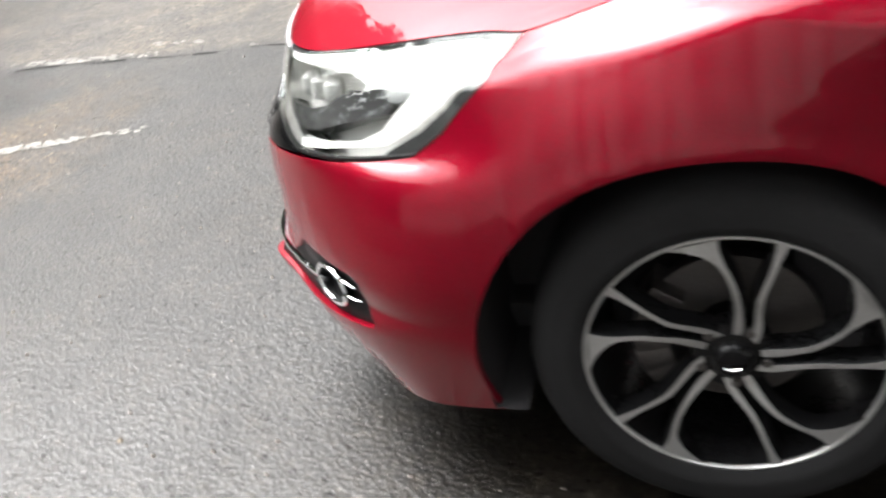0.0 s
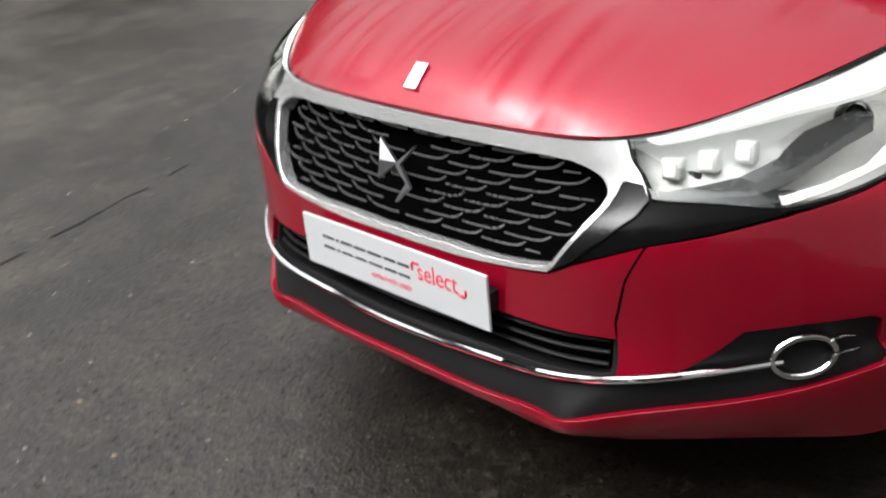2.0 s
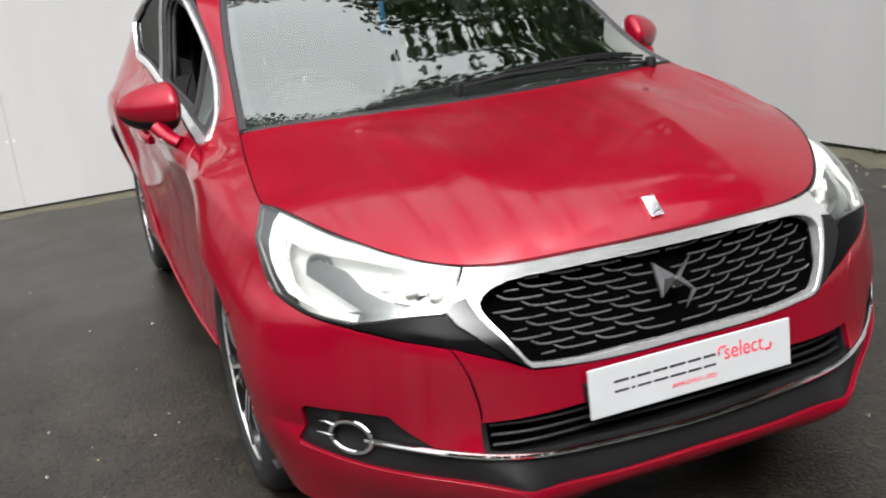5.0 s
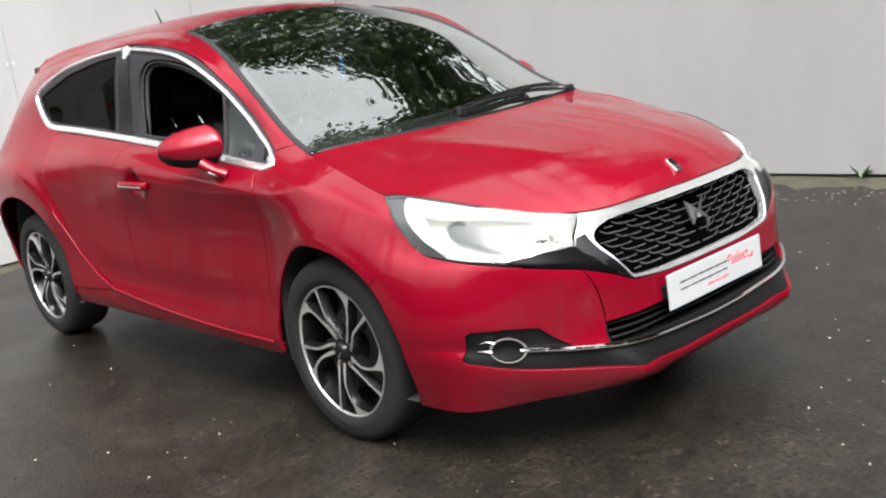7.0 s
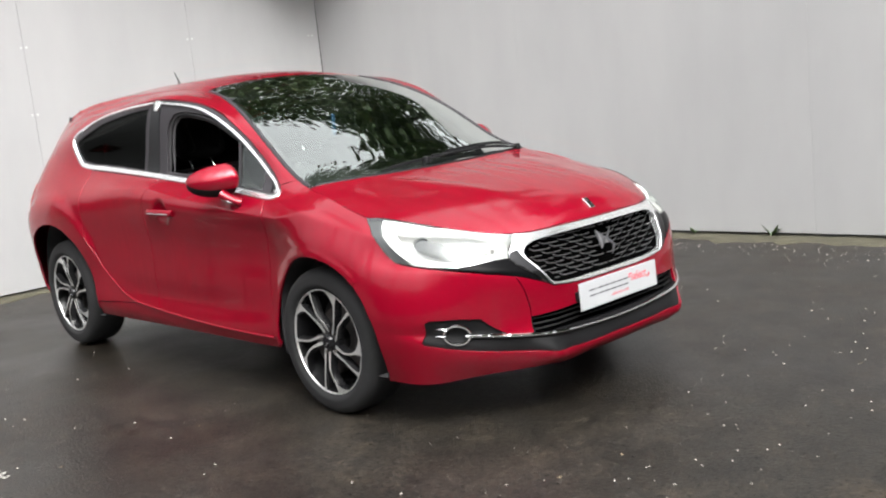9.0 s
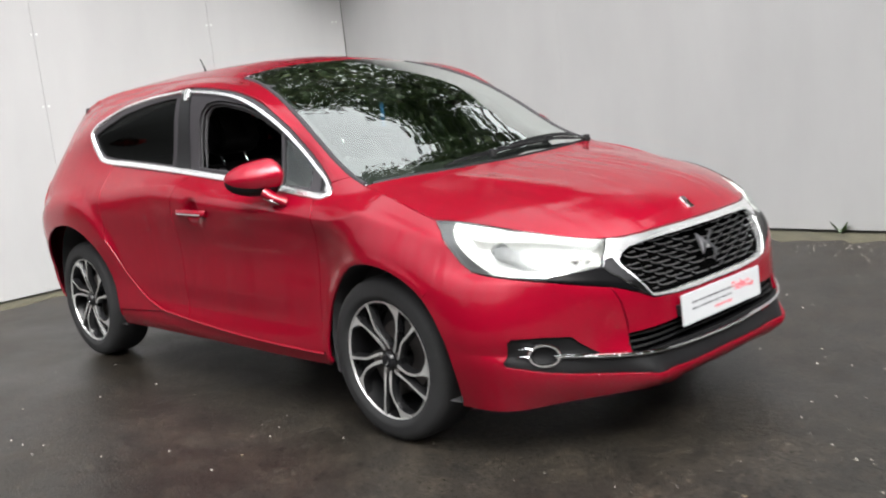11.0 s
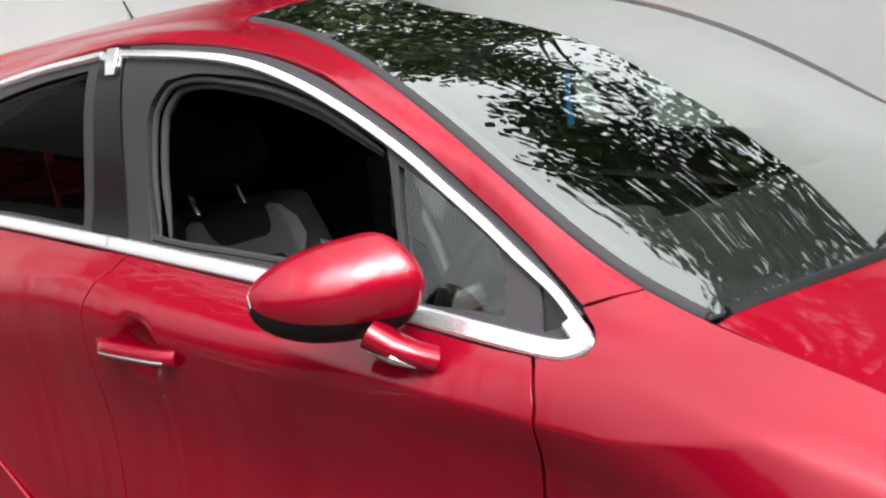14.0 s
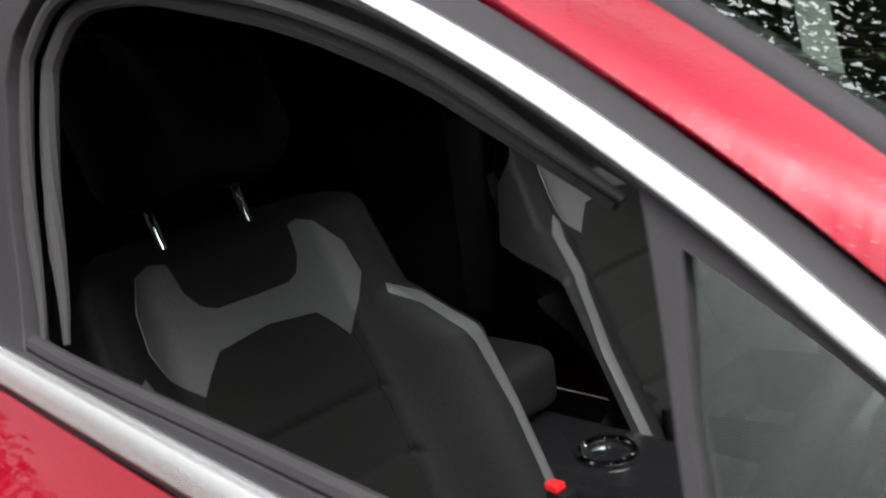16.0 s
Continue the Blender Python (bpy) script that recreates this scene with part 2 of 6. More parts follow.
def smooth_line(pts, per=6, closed=False):
    """A Catmull-Rom line through points of any dimension."""
    P = np.array(pts, float)
    n = len(P)
    out = []
    for i in range(n if closed else n - 1):
        p0 = P[(i - 1) % n] if (closed or i > 0) else 2 * P[0] - P[1]
        p1, p2 = P[i], P[(i + 1) % n]
        p3 = P[(i + 2) % n] if (closed or i + 2 < n) else 2 * P[-1] - P[-2]
        for k in range(per):
            t = k / per
            out.append(0.5 * (2 * p1 + (p2 - p0) * t + (2 * p0 - 5 * p1 + 4 * p2 - p3) * t * t + (3 * p1 - p0 - 3 * p2 + p3) * t ** 3))
    if not closed:
        out.append(P[-1])
    return np.array(out)


def densify(pts, step, closed=True):
    P = np.array(pts, float)
    out = []
    n = len(P)
    for i in range(n if closed else n - 1):
        a, b = P[i], P[(i + 1) % n]
        k = max(1, int(np.ceil(np.linalg.norm(b - a) / step)))
        out += [a + (b - a) * j / k for j in range(k)]
    if not closed:
        out.append(P[-1])
    return np.array(out)


def inside(poly, pts):
    x, y = pts[:, 0], pts[:, 1]
    res = np.zeros(len(pts), bool)
    px, py = poly[:, 0], poly[:, 1]
    qx, qy = np.roll(px, -1), np.roll(py, -1)
    for i in range(len(poly)):
        c = (py[i] > y) != (qy[i] > y)
        if qy[i] != py[i]:
            res ^= c & (x < (qx[i] - px[i]) * (y - py[i]) / (qy[i] - py[i]) + px[i])
    return res


def spline_matrix(knots):
    """The second derivatives of a natural cubic spline, as a matrix on the values."""
    k = np.array(knots, float)
    n = len(k)
    h = np.diff(k)
    A, B = np.zeros((n, n)), np.zeros((n, n))
    A[0, 0] = A[-1, -1] = 1
    for i in range(1, n - 1):
        A[i, i - 1], A[i, i], A[i, i + 1] = h[i - 1], 2 * (h[i - 1] + h[i]), h[i]
        B[i, i - 1], B[i, i], B[i, i + 1] = 6 / h[i - 1], -6 / h[i - 1] - 6 / h[i], 6 / h[i]
    return np.linalg.solve(A, B)


def spline_weights(knots, M, t):
    k = np.array(knots, float)
    t = np.clip(t, k[0], k[-1])
    i = np.clip(np.searchsorted(k, t, side="right") - 1, 0, len(k) - 2)
    h = k[i + 1] - k[i]
    a, b = (k[i + 1] - t) / h, (t - k[i]) / h
    W = np.zeros((len(t), len(k)))
    r = np.arange(len(t))
    W[r, i] += a
    W[r, i + 1] += b
    W += ((a ** 3 - a) * h * h / 6)[:, None] * M[i] + ((b ** 3 - b) * h * h / 6)[:, None] * M[i + 1]
    return W


# ---------------------------------------------------------------- the car's skin
# Feature lines of one half from the nose round the flank to the tail, from the floor up to the roof's edge.
NOSE = [
    [(.928, 0, .236), (.924, .25, .236), (.900, .432, .236), (.745, .62, .224), (.62, .74, .205), (.50, .82, .20)],
    [(.957, 0, .278), (.955, .25, .280), (.949, .428, .286), (.79, .63, .312), (.665, .765, .345), (.50, .862, .37)],
    [(.947, 0, .345), (.936, .25, .35), (.902, .46, .366), (.79, .625, .385), (.668, .745, .405), (.50, .865, .42)],
    [(.928, 0, .46), (.918, .25, .46), (.880, .46, .46), (.785, .63, .47), (.67, .76, .48), (.49, .872, .50)],
    [(.917, 0, .545), (.908, .25, .55), (.872, .46, .585), (.789, .615, .61), (.670, .735, .63), (.481, .838, .65)],
    [(.897, 0, .62), (.887, .25, .625), (.838, .46, .65), (.77, .605, .665), (.66, .722, .675), (.47, .802, .69)],
    [(.876, 0, .685), (.866, .25, .69), (.812, .45, .70), (.735, .59, .715), (.61, .70, .735), (.41, .792, .765)],
    [(.862, 0, .725), (.852, .25, .728), (.797, .45, .73), (.70, .583, .75), (.555, .69, .785), (.365, .775, .815)],
    [(.852, 0, .757), (.842, .25, .758), (.782, .45, .758), (.665, .575, .785), (.51, .675, .828), (.33, .745, .861)],
]
FLANK_X = [.25, 0, -.35, -.55, -.8, -1.3, -1.8, -2.25, -2.65, -3.0]
FLANK = [
    [(.83, .2), (.83, .2), (.80, .2), (.805, .2), (.81, .2), (.815, .2), (.815, .2), (.83, .2), (.83, .22), (.78, .24)],
    [(.885, .31), (.885, .30), (.85, .30), (.856, .30), (.862, .30), (.866, .30), (.87, .30), (.88, .31), (.885, .32), (.84, .33)],
    [(.895, .43), (.897, .42), (.842, .42), (.843, .42), (.85, .42), (.855, .42), (.862, .42), (.882, .43), (.90, .44), (.86, .45)],
    [(.90, .53), (.907, .55), (.836, .55), (.838, .55), (.846, .55), (.85, .55), (.857, .55), (.882, .57), (.906, .58), (.866, .58)],
    [(.895, .65), (.906, .68), (.829, .70), (.833, .705), (.843, .71), (.851, .73), (.862, .74), (.888, .75), (.908, .76), (.864, .74)],
    [(.877, .73), (.897, .775), (.846, .845), (.856, .855), (.867, .868), (.872, .91), (.868, .93), (.884, .92), (.898, .90), (.846, .88)],
    [(.845, .795), (.866, .855), (.815, .93), (.808, .952), (.80, .975), (.788, 1.02), (.775, 1.055), (.778, 1.08), (.80, 1.09), (.755, 1.04)],
    [(.81, .838), (.82, .895), (.742, 1.002), (.690, 1.128), (.684, 1.290), (.676, 1.432), (.684, 1.414), (.700, 1.352), (.695, 1.285), (.63, 1.21)],
    [(.766, .870), (.742, .935), (.69, 1.046), (.66, 1.172), (.61, 1.315), (.512, 1.458), (.525, 1.475), (.532, 1.465), (.535, 1.437), (.50, 1.372)],
]
TAIL = [
    [(-3.2, .60, .25), (-3.28, .3, .25), (-3.30, 0, .25)],
    [(-3.24, .62, .33), (-3.33, .32, .32), (-3.36, 0, .32)],
    [(-3.25, .63, .45), (-3.34, .32, .45), (-3.37, 0, .45)],
    [(-3.25, .63, .58), (-3.34, .32, .58), (-3.37, 0, .58)],
    [(-3.24, .62, .74), (-3.33, .32, .74), (-3.36, 0, .74)],
    [(-3.22, .60, .88), (-3.30, .31, .88), (-3.33, 0, .88)],
    [(-3.14, .56, 1.02), (-3.22, .29, 1.02), (-3.25, 0, 1.02)],
    [(-3.04, .50, 1.19), (-3.10, .26, 1.2), (-3.12, 0, 1.2)],
    [(-2.93, .40, 1.372), (-2.96, .2, 1.393), (-2.97, 0, 1.40)],
]
half = np.array([nose + [(x, y, z) for x, (y, z) in zip(FLANK_X, fl)] + tail for nose, fl, tail in zip(NOSE, FLANK, TAIL)])
# two more columns beside the lip's corner make it a kink instead of a bend
_s = np.concatenate([[0], np.cumsum(np.linalg.norm(np.diff(half[4], axis=0), axis=1))])
_two = np.einsum("nj,rjk->rnk", spline_weights(_s, spline_matrix(_s), np.array([.72 * _s[2] + .28 * _s[1], .70 * _s[2] + .30 * _s[3]])), half)
_two[1] = [(.952, .378, .284), (.901, .489, .294)]
half = np.concatenate([half[:, :2], _two[:, :1], half[:, 2:3], _two[:, 1:], half[:, 3:]], 1)
# a further line between the last two keeps the pillars and the roof's edge from bulging
_v0 = np.array([0, .10, .19, .29, .39, .48, .58, .74, .84])
_between = np.einsum("nj,jck->nck", spline_weights(_v0, spline_matrix(_v0), np.array([.79])), half)[0]
_chord = .5 * (half[7] + half[8]) + np.array([0, .003, .003])
_between = np.where((half[7][:, :1] <= -.3) & (half[7][:, :1] > -3.01), _chord, _between)
half = np.concatenate([half[:8], _between[None], half[8:]])
mirror = half[:, ::-1][:, :-1] * np.array([1, -1, 1])
mirror2 = half[:, ::-1][:, 1:] * np.array([1, -1, 1])
NET = np.concatenate([mirror, half, mirror2[:, :4]], 1)[:, len(mirror[0]) - 4:]
mid = NET[4]
UK = np.concatenate([[0], np.cumsum(np.linalg.norm(np.diff(mid, axis=0), axis=1))])
UK -= UK[4]
VK = np.array([0, .10, .19, .29, .39, .48, .58, .74, .79, .84])
UM, VM = spline_matrix(UK), spline_matrix(VK)
U_END = UK[4 + half.shape[1] - 1]


def skin(u, v):
    """Points of the car's side skin; u runs from the nose (0) round the left flank, negative u is the right flank."""
    u, v = np.atleast_1d(np.asarray(u, float)), np.atleast_1d(np.asarray(v, float))
    wu, wv = spline_weights(UK, UM, np.abs(u)), spline_weights(VK, VM, v)
    p = np.einsum("ni,nj,ijk->nk", wv, wu, NET)
    p[:, 1] *= np.where(u < 0, -1, 1)
    return p


def skin_normal(u, v, e=2e-3):
    du = skin(u + e, v) - skin(u - e, v)
    dv = skin(u, np.minimum(v + e, VK[-1])) - skin(u, np.maximum(v - e, 0))
    n = np.cross(du, dv)
    n /= np.linalg.norm(n, axis=1)[:, None]
    return n


_gu, _gv = np.meshgrid(np.linspace(0, U_END, 460), np.linspace(0, VK[-1], 130), indexing="ij")
_gu, _gv = _gu.ravel(), _gv.ravel()
_gp = skin(_gu, _gv)


def find(pts):
    """(u, v) of the skin nearest to points of the left half; a coordinate that is None is free."""
    out = []
    for p in pts:
        w = np.array([0.0 if c is None else 1.0 for c in p])
        q = np.array([0.0 if c is None else c for c in p])
        d = ((_gp - q) ** 2) @ w
        if p[0] is None:
            d = d + 10 * (_gp[:, 0] < 0.3)
        i = int(np.argmin(d))
        t = np.array([_gu[i], _gv[i]])
        for _ in range(4):
            e = 1e-3
            p0 = skin(t[0], t[1])[0]
            J = np.stack([(skin(t[0] + e, t[1])[0] - p0) / e, (skin(t[0], t[1] + e)[0] - p0) / e], 1) * w[:, None]
            st = np.linalg.lstsq(J, (q - p0) * w, rcond=None)[0]
            t = t + np.clip(st, -.03, .03)
            t = np.array([max(t[0], 0), np.clip(t[1], 0, VK[-1])])
        out.append(t)
    return np.array(out)


def side(*xz):
    """Flank points given by x and z."""
    return find([(x, None, z) for x, z in xz])


def fore(*yz):
    """Nose points given by y and z."""
    return find([(None, y, z) for y, z in yz])


# The upper skin: bonnet, windscreen and roof over x and y.
CX = [.852, .835, .80, .70, .50, .25, .0, -.06, -.3, -.5, -.8, -1.0, -1.25, -1.6, -2.1, -2.6, -2.97]
CZ = [.757, .788, .822, .868, .915, .952, .985, 1.0, 1.115, 1.22, 1.36, 1.428, 1.492, 1.533, 1.525, 1.475, 1.40]
_edge = skin(np.linspace(0, U_END, 900), np.full(900, VK[-1]))
_keep = np.concatenate([[True], np.diff(_edge[:, 0]) < -1e-5])
_ex, _ey, _ez = _edge[_keep, 0][::-1], _edge[_keep, 1][::-1], _edge[_keep, 2][::-1]
_cxs = np.linspace(-2.97, .852, 500)


def _pchip(xk, yk, x):
    xk, yk = np.array(xk, float), np.array(yk, float)
    h, d = np.diff(xk), np.diff(yk) / np.diff(xk)
    m = np.zeros(len(xk))
    m[0], m[-1] = d[0], d[-1]
    for i in range(1, len(xk) - 1):
        if d[i - 1] * d[i] > 0:
            w1, w2 = 2 * h[i] + h[i - 1], h[i] + 2 * h[i - 1]
            m[i] = (w1 + w2) / (w1 / d[i - 1] + w2 / d[i])
    i = np.clip(np.searchsorted(xk, x, side="right") - 1, 0, len(xk) - 2)
    t = (x - xk[i]) / h[i]
    return (2 * t ** 3 - 3 * t ** 2 + 1) * yk[i] + (t ** 3 - 2 * t ** 2 + t) * h[i] * m[i] + (-2 * t ** 3 + 3 * t ** 2) * yk[i + 1] + (t ** 3 - t ** 2) * h[i] * m[i + 1]


def top(x, y):
    """Height of the upper skin."""
    x, y = np.asarray(x, float), np.abs(np.asarray(y, float))
    xc = np.clip(x, -2.97, .852)
    zc = _pchip(CX[::-1], CZ[::-1], xc)
    ye, ze = np.interp(xc, _ex, _ey), np.interp(xc, _ex, _ez)
    r = np.clip(y / np.maximum(ye, 1e-3), 0, 1.15)
    bulge = np.exp(-((y - (.30 + .22 * (.5 - xc))) / .06) ** 2) * np.clip((xc + .05) / .2, 0, 1) * np.clip((.72 - xc) / .3, 0, 1)
    return ze + (zc - ze) * (1 - r ** 2.6) + .007 * bulge


def top3(x, y):
    x, y = np.asarray(x, float), np.asarray(y, float)
    return np.stack([x, y, top(x, y)], 1)


def top_normal(x, y, e=2e-2):
    gx = (top(x + e, y) - top(x - e, y)) / (2 * e)
    gy = (top(x, y + e) - top(x, y - e)) / (2 * e)
    n = np.stack([-gx, -gy, np.ones_like(gx)], 1)
    return n / np.linalg.norm(n, axis=1)[:, None]


def sheet(name, poly, holes, mat, parent, label="", step=.03, off=0.0, thick=.012, surf="skin", edge_step=None, dent=None, lines=()):
    """A panel cut out of the skin along an outline, with its holes and a turned-in edge; lines are creases that its mesh follows."""
    from mathutils.geometry import delaunay_2d_cdt
    es = edge_step or step * .55
    loops = [densify(np.array(l, float), es) for l in [poly, *holes]]
    outer = loops[0]
    lo, hi = outer.min(0), outer.max(0)
    gx, gy = np.meshgrid(np.arange(lo[0] + step * .5, hi[0], step), np.arange(lo[1] + step * .5, hi[1], step), indexing="ij")
    G = np.stack([gx.ravel(), gy.ravel()], 1)
    G = G[inside(outer, G)] if len(G) else G
    runs = []
    for l in lines:
        l = densify(np.array(l, float), es, False)
        l = l[inside(outer, l)]
        if len(l):
            d = np.min(((l[:, None, :] - outer[None]) ** 2).sum(2), 1)
            l = l[d > (.7 * es) ** 2]
        if len(l) > 1:
            runs.append(l)
    for l in loops + runs:
        if len(G):
            keep = np.ones(len(G), bool)
            for c in range(0, len(G), 4000):
                d = np.min(((G[c:c + 4000, None, :] - l[None]) ** 2).sum(2), 1)
                keep[c:c + 4000] = d > (.6 * es) ** 2
            G = G[keep]
    for h in loops[1:]:
        if len(G):
            G = G[~inside(h, G)]
    verts, edges = [], []
    for l in loops:
        s = len(verts)
        verts += [tuple(p) for p in l]
        edges += [(s + i, s + (i + 1) % len(l)) for i in range(len(l))]
    for l in runs:
        s = len(verts)
        verts += [tuple(p) for p in l]
        edges += [(s + i, s + i + 1) for i in range(len(l) - 1) if np.linalg.norm(l[i + 1] - l[i]) < 2.5 * es]
    verts += [tuple(p) for p in G]
    V, E, F = delaunay_2d_cdt([Vector(p) for p in verts], edges, [], 0, 1e-6)[:3]
    V = np.array([tuple(p) for p in V])
    F = [f for f in F if len(f) == 3]
    C = np.array([V[list(f)].mean(0) for f in F])
    ok = inside(outer, C)
    for h in loops[1:]:
        ok &= ~inside(h, C)
    F = [f for f, k in zip(F, ok) if k]
    if surf == "skin":
        P, N = skin(V[:, 0], V[:, 1]), skin_normal(V[:, 0], V[:, 1])
    elif surf == "top":
        P, N = top3(V[:, 0], V[:, 1]), top_normal(V[:, 0], V[:, 1])
    else:
        a, b, e = V[:, 0], V[:, 1], 1e-3
        P, N = surf(a, b), np.cross(surf(a + e, b) - surf(a - e, b), surf(a, b + e) - surf(a, b - e))
        N /= np.maximum(np.linalg.norm(N, axis=1), 1e-12)[:, None]
    if dent is not None:
        P = P + N * dent(P)[:, None]
    P = P + N * off
    tri = np.array(F)
    fn = np.cross(P[tri[:, 1]] - P[tri[:, 0]], P[tri[:, 2]] - P[tri[:, 0]])
    flip = (fn * N[tri[:, 0]]).sum(1) < 0
    faces = [tuple(f[::-1]) if k else tuple(f) for f, k in zip(F, flip)]
    if dent is not None:
        acc = np.zeros_like(P)
        for f in faces:
            n = np.cross(P[f[1]] - P[f[0]], P[f[2]] - P[f[0]])
            for i in f:
                acc[i] += n
        N = acc / np.maximum(np.linalg.norm(acc, axis=1), 1e-9)[:, None]
    pts, nrm = [tuple(p) for p in P], [tuple(n) for n in N]
    if thick:
        count = {}
        for f in faces:
            for a, b in zip(f, f[1:] + f[:1]):
                count[(a, b)] = 1
        rim = [(a, b) for a, b in count if (b, a) not in count]
        mapping = {}
        outn = {}
        for a, b in rim:
            o = np.cross(P[b] - P[a], N[a])
            o /= max(np.linalg.norm(o), 1e-9)
            for i in (a, b):
                outn[i] = outn.get(i, 0) + o
        for i, o in outn.items():
            o = o / max(np.linalg.norm(o), 1e-9)
            r1, r2 = o + 1.2 * N[i], o
            for q, n in ((P[i], r1), (P[i] - N[i] * .003 + o * .0, r2), (P[i] - N[i] * thick, r2)):
                mapping.setdefault(i, []).append(len(pts))
                pts.append(tuple(q))
                nrm.append(tuple(n / np.linalg.norm(n)))
        for a, b in rim:
            for k in (0, 1):
                faces.append((mapping[b][k], mapping[a][k], mapping[a][k + 1], mapping[b][k + 1]))
    me = bpy.data.meshes.new(name)
    me.from_pydata(pts, [], faces)
    me.polygons.foreach_set("use_smooth", [True] * len(me.polygons))
    me.normals_split_custom_set_from_vertices(nrm)
    me.materials.append(mat)
    ob = new(name, me)
    ob.parent = parent
    return tagged(ob, label)


def flipu(a):
    """The same outline on the right flank."""
    a = np.array(a, float)
    return a * np.array([-1, 1])


def both(a):
    """Closes an outline that runs from the centre line out and back by its mirror image."""
    a = np.array(a, float)
    return np.concatenate([a, flipu(a)[::-1]])


def on_skin(uv, off=0.0):
    uv = np.array(uv, float)
    return skin(uv[:, 0], uv[:, 1]) + skin_normal(uv[:, 0], uv[:, 1]) * off


def band(uv, width, off, thick, mat, name, parent, label="", closed=False, surf="skin", inward=0.0):
    """A moulded strip of given width that lies on the skin along a line."""
    uv = np.array(uv, float)
    P = on_skin(uv) if surf == "skin" else top3(uv[:, 0], uv[:, 1])
    N = skin_normal(uv[:, 0], uv[:, 1]) if surf == "skin" else top_normal(uv[:, 0], uv[:, 1])
    n = len(P)
    bm = bmesh.new()
    rows = []
    for i in range(n):
        a, b = P[(i - 1) % n if closed else max(i - 1, 0)], P[(i + 1) % n if closed else min(i + 1, n - 1)]
        d = (b - a) / max(np.linalg.norm(b - a), 1e-9)
        s = np.cross(d, N[i])
        w = width[i] if hasattr(width, "__len__") else width
        prof = [(0, off - thick), (0, off - .3 * thick), (.12 * w, off), (.5 * w, off + .12 * thick), (.88 * w, off), (w, off - .3 * thick), (w, off - thick)]
        rows.append([bm.verts.new(P[i] + s * (q - inward * w) + N[i] * h) for q, h in prof])
    for i in range(n if closed else n - 1):
        r0, r1 = rows[i], rows[(i + 1) % n]
        for j in range(6):
            bm.faces.new((r0[j], r1[j], r1[j + 1], r0[j + 1]))
    if not closed:
        bm.faces.new(rows[0])
        bm.faces.new(rows[-1][::-1])
    bmesh.ops.recalc_face_normals(bm, faces=bm.faces)
    return part(name, bm, mat, parent, label)


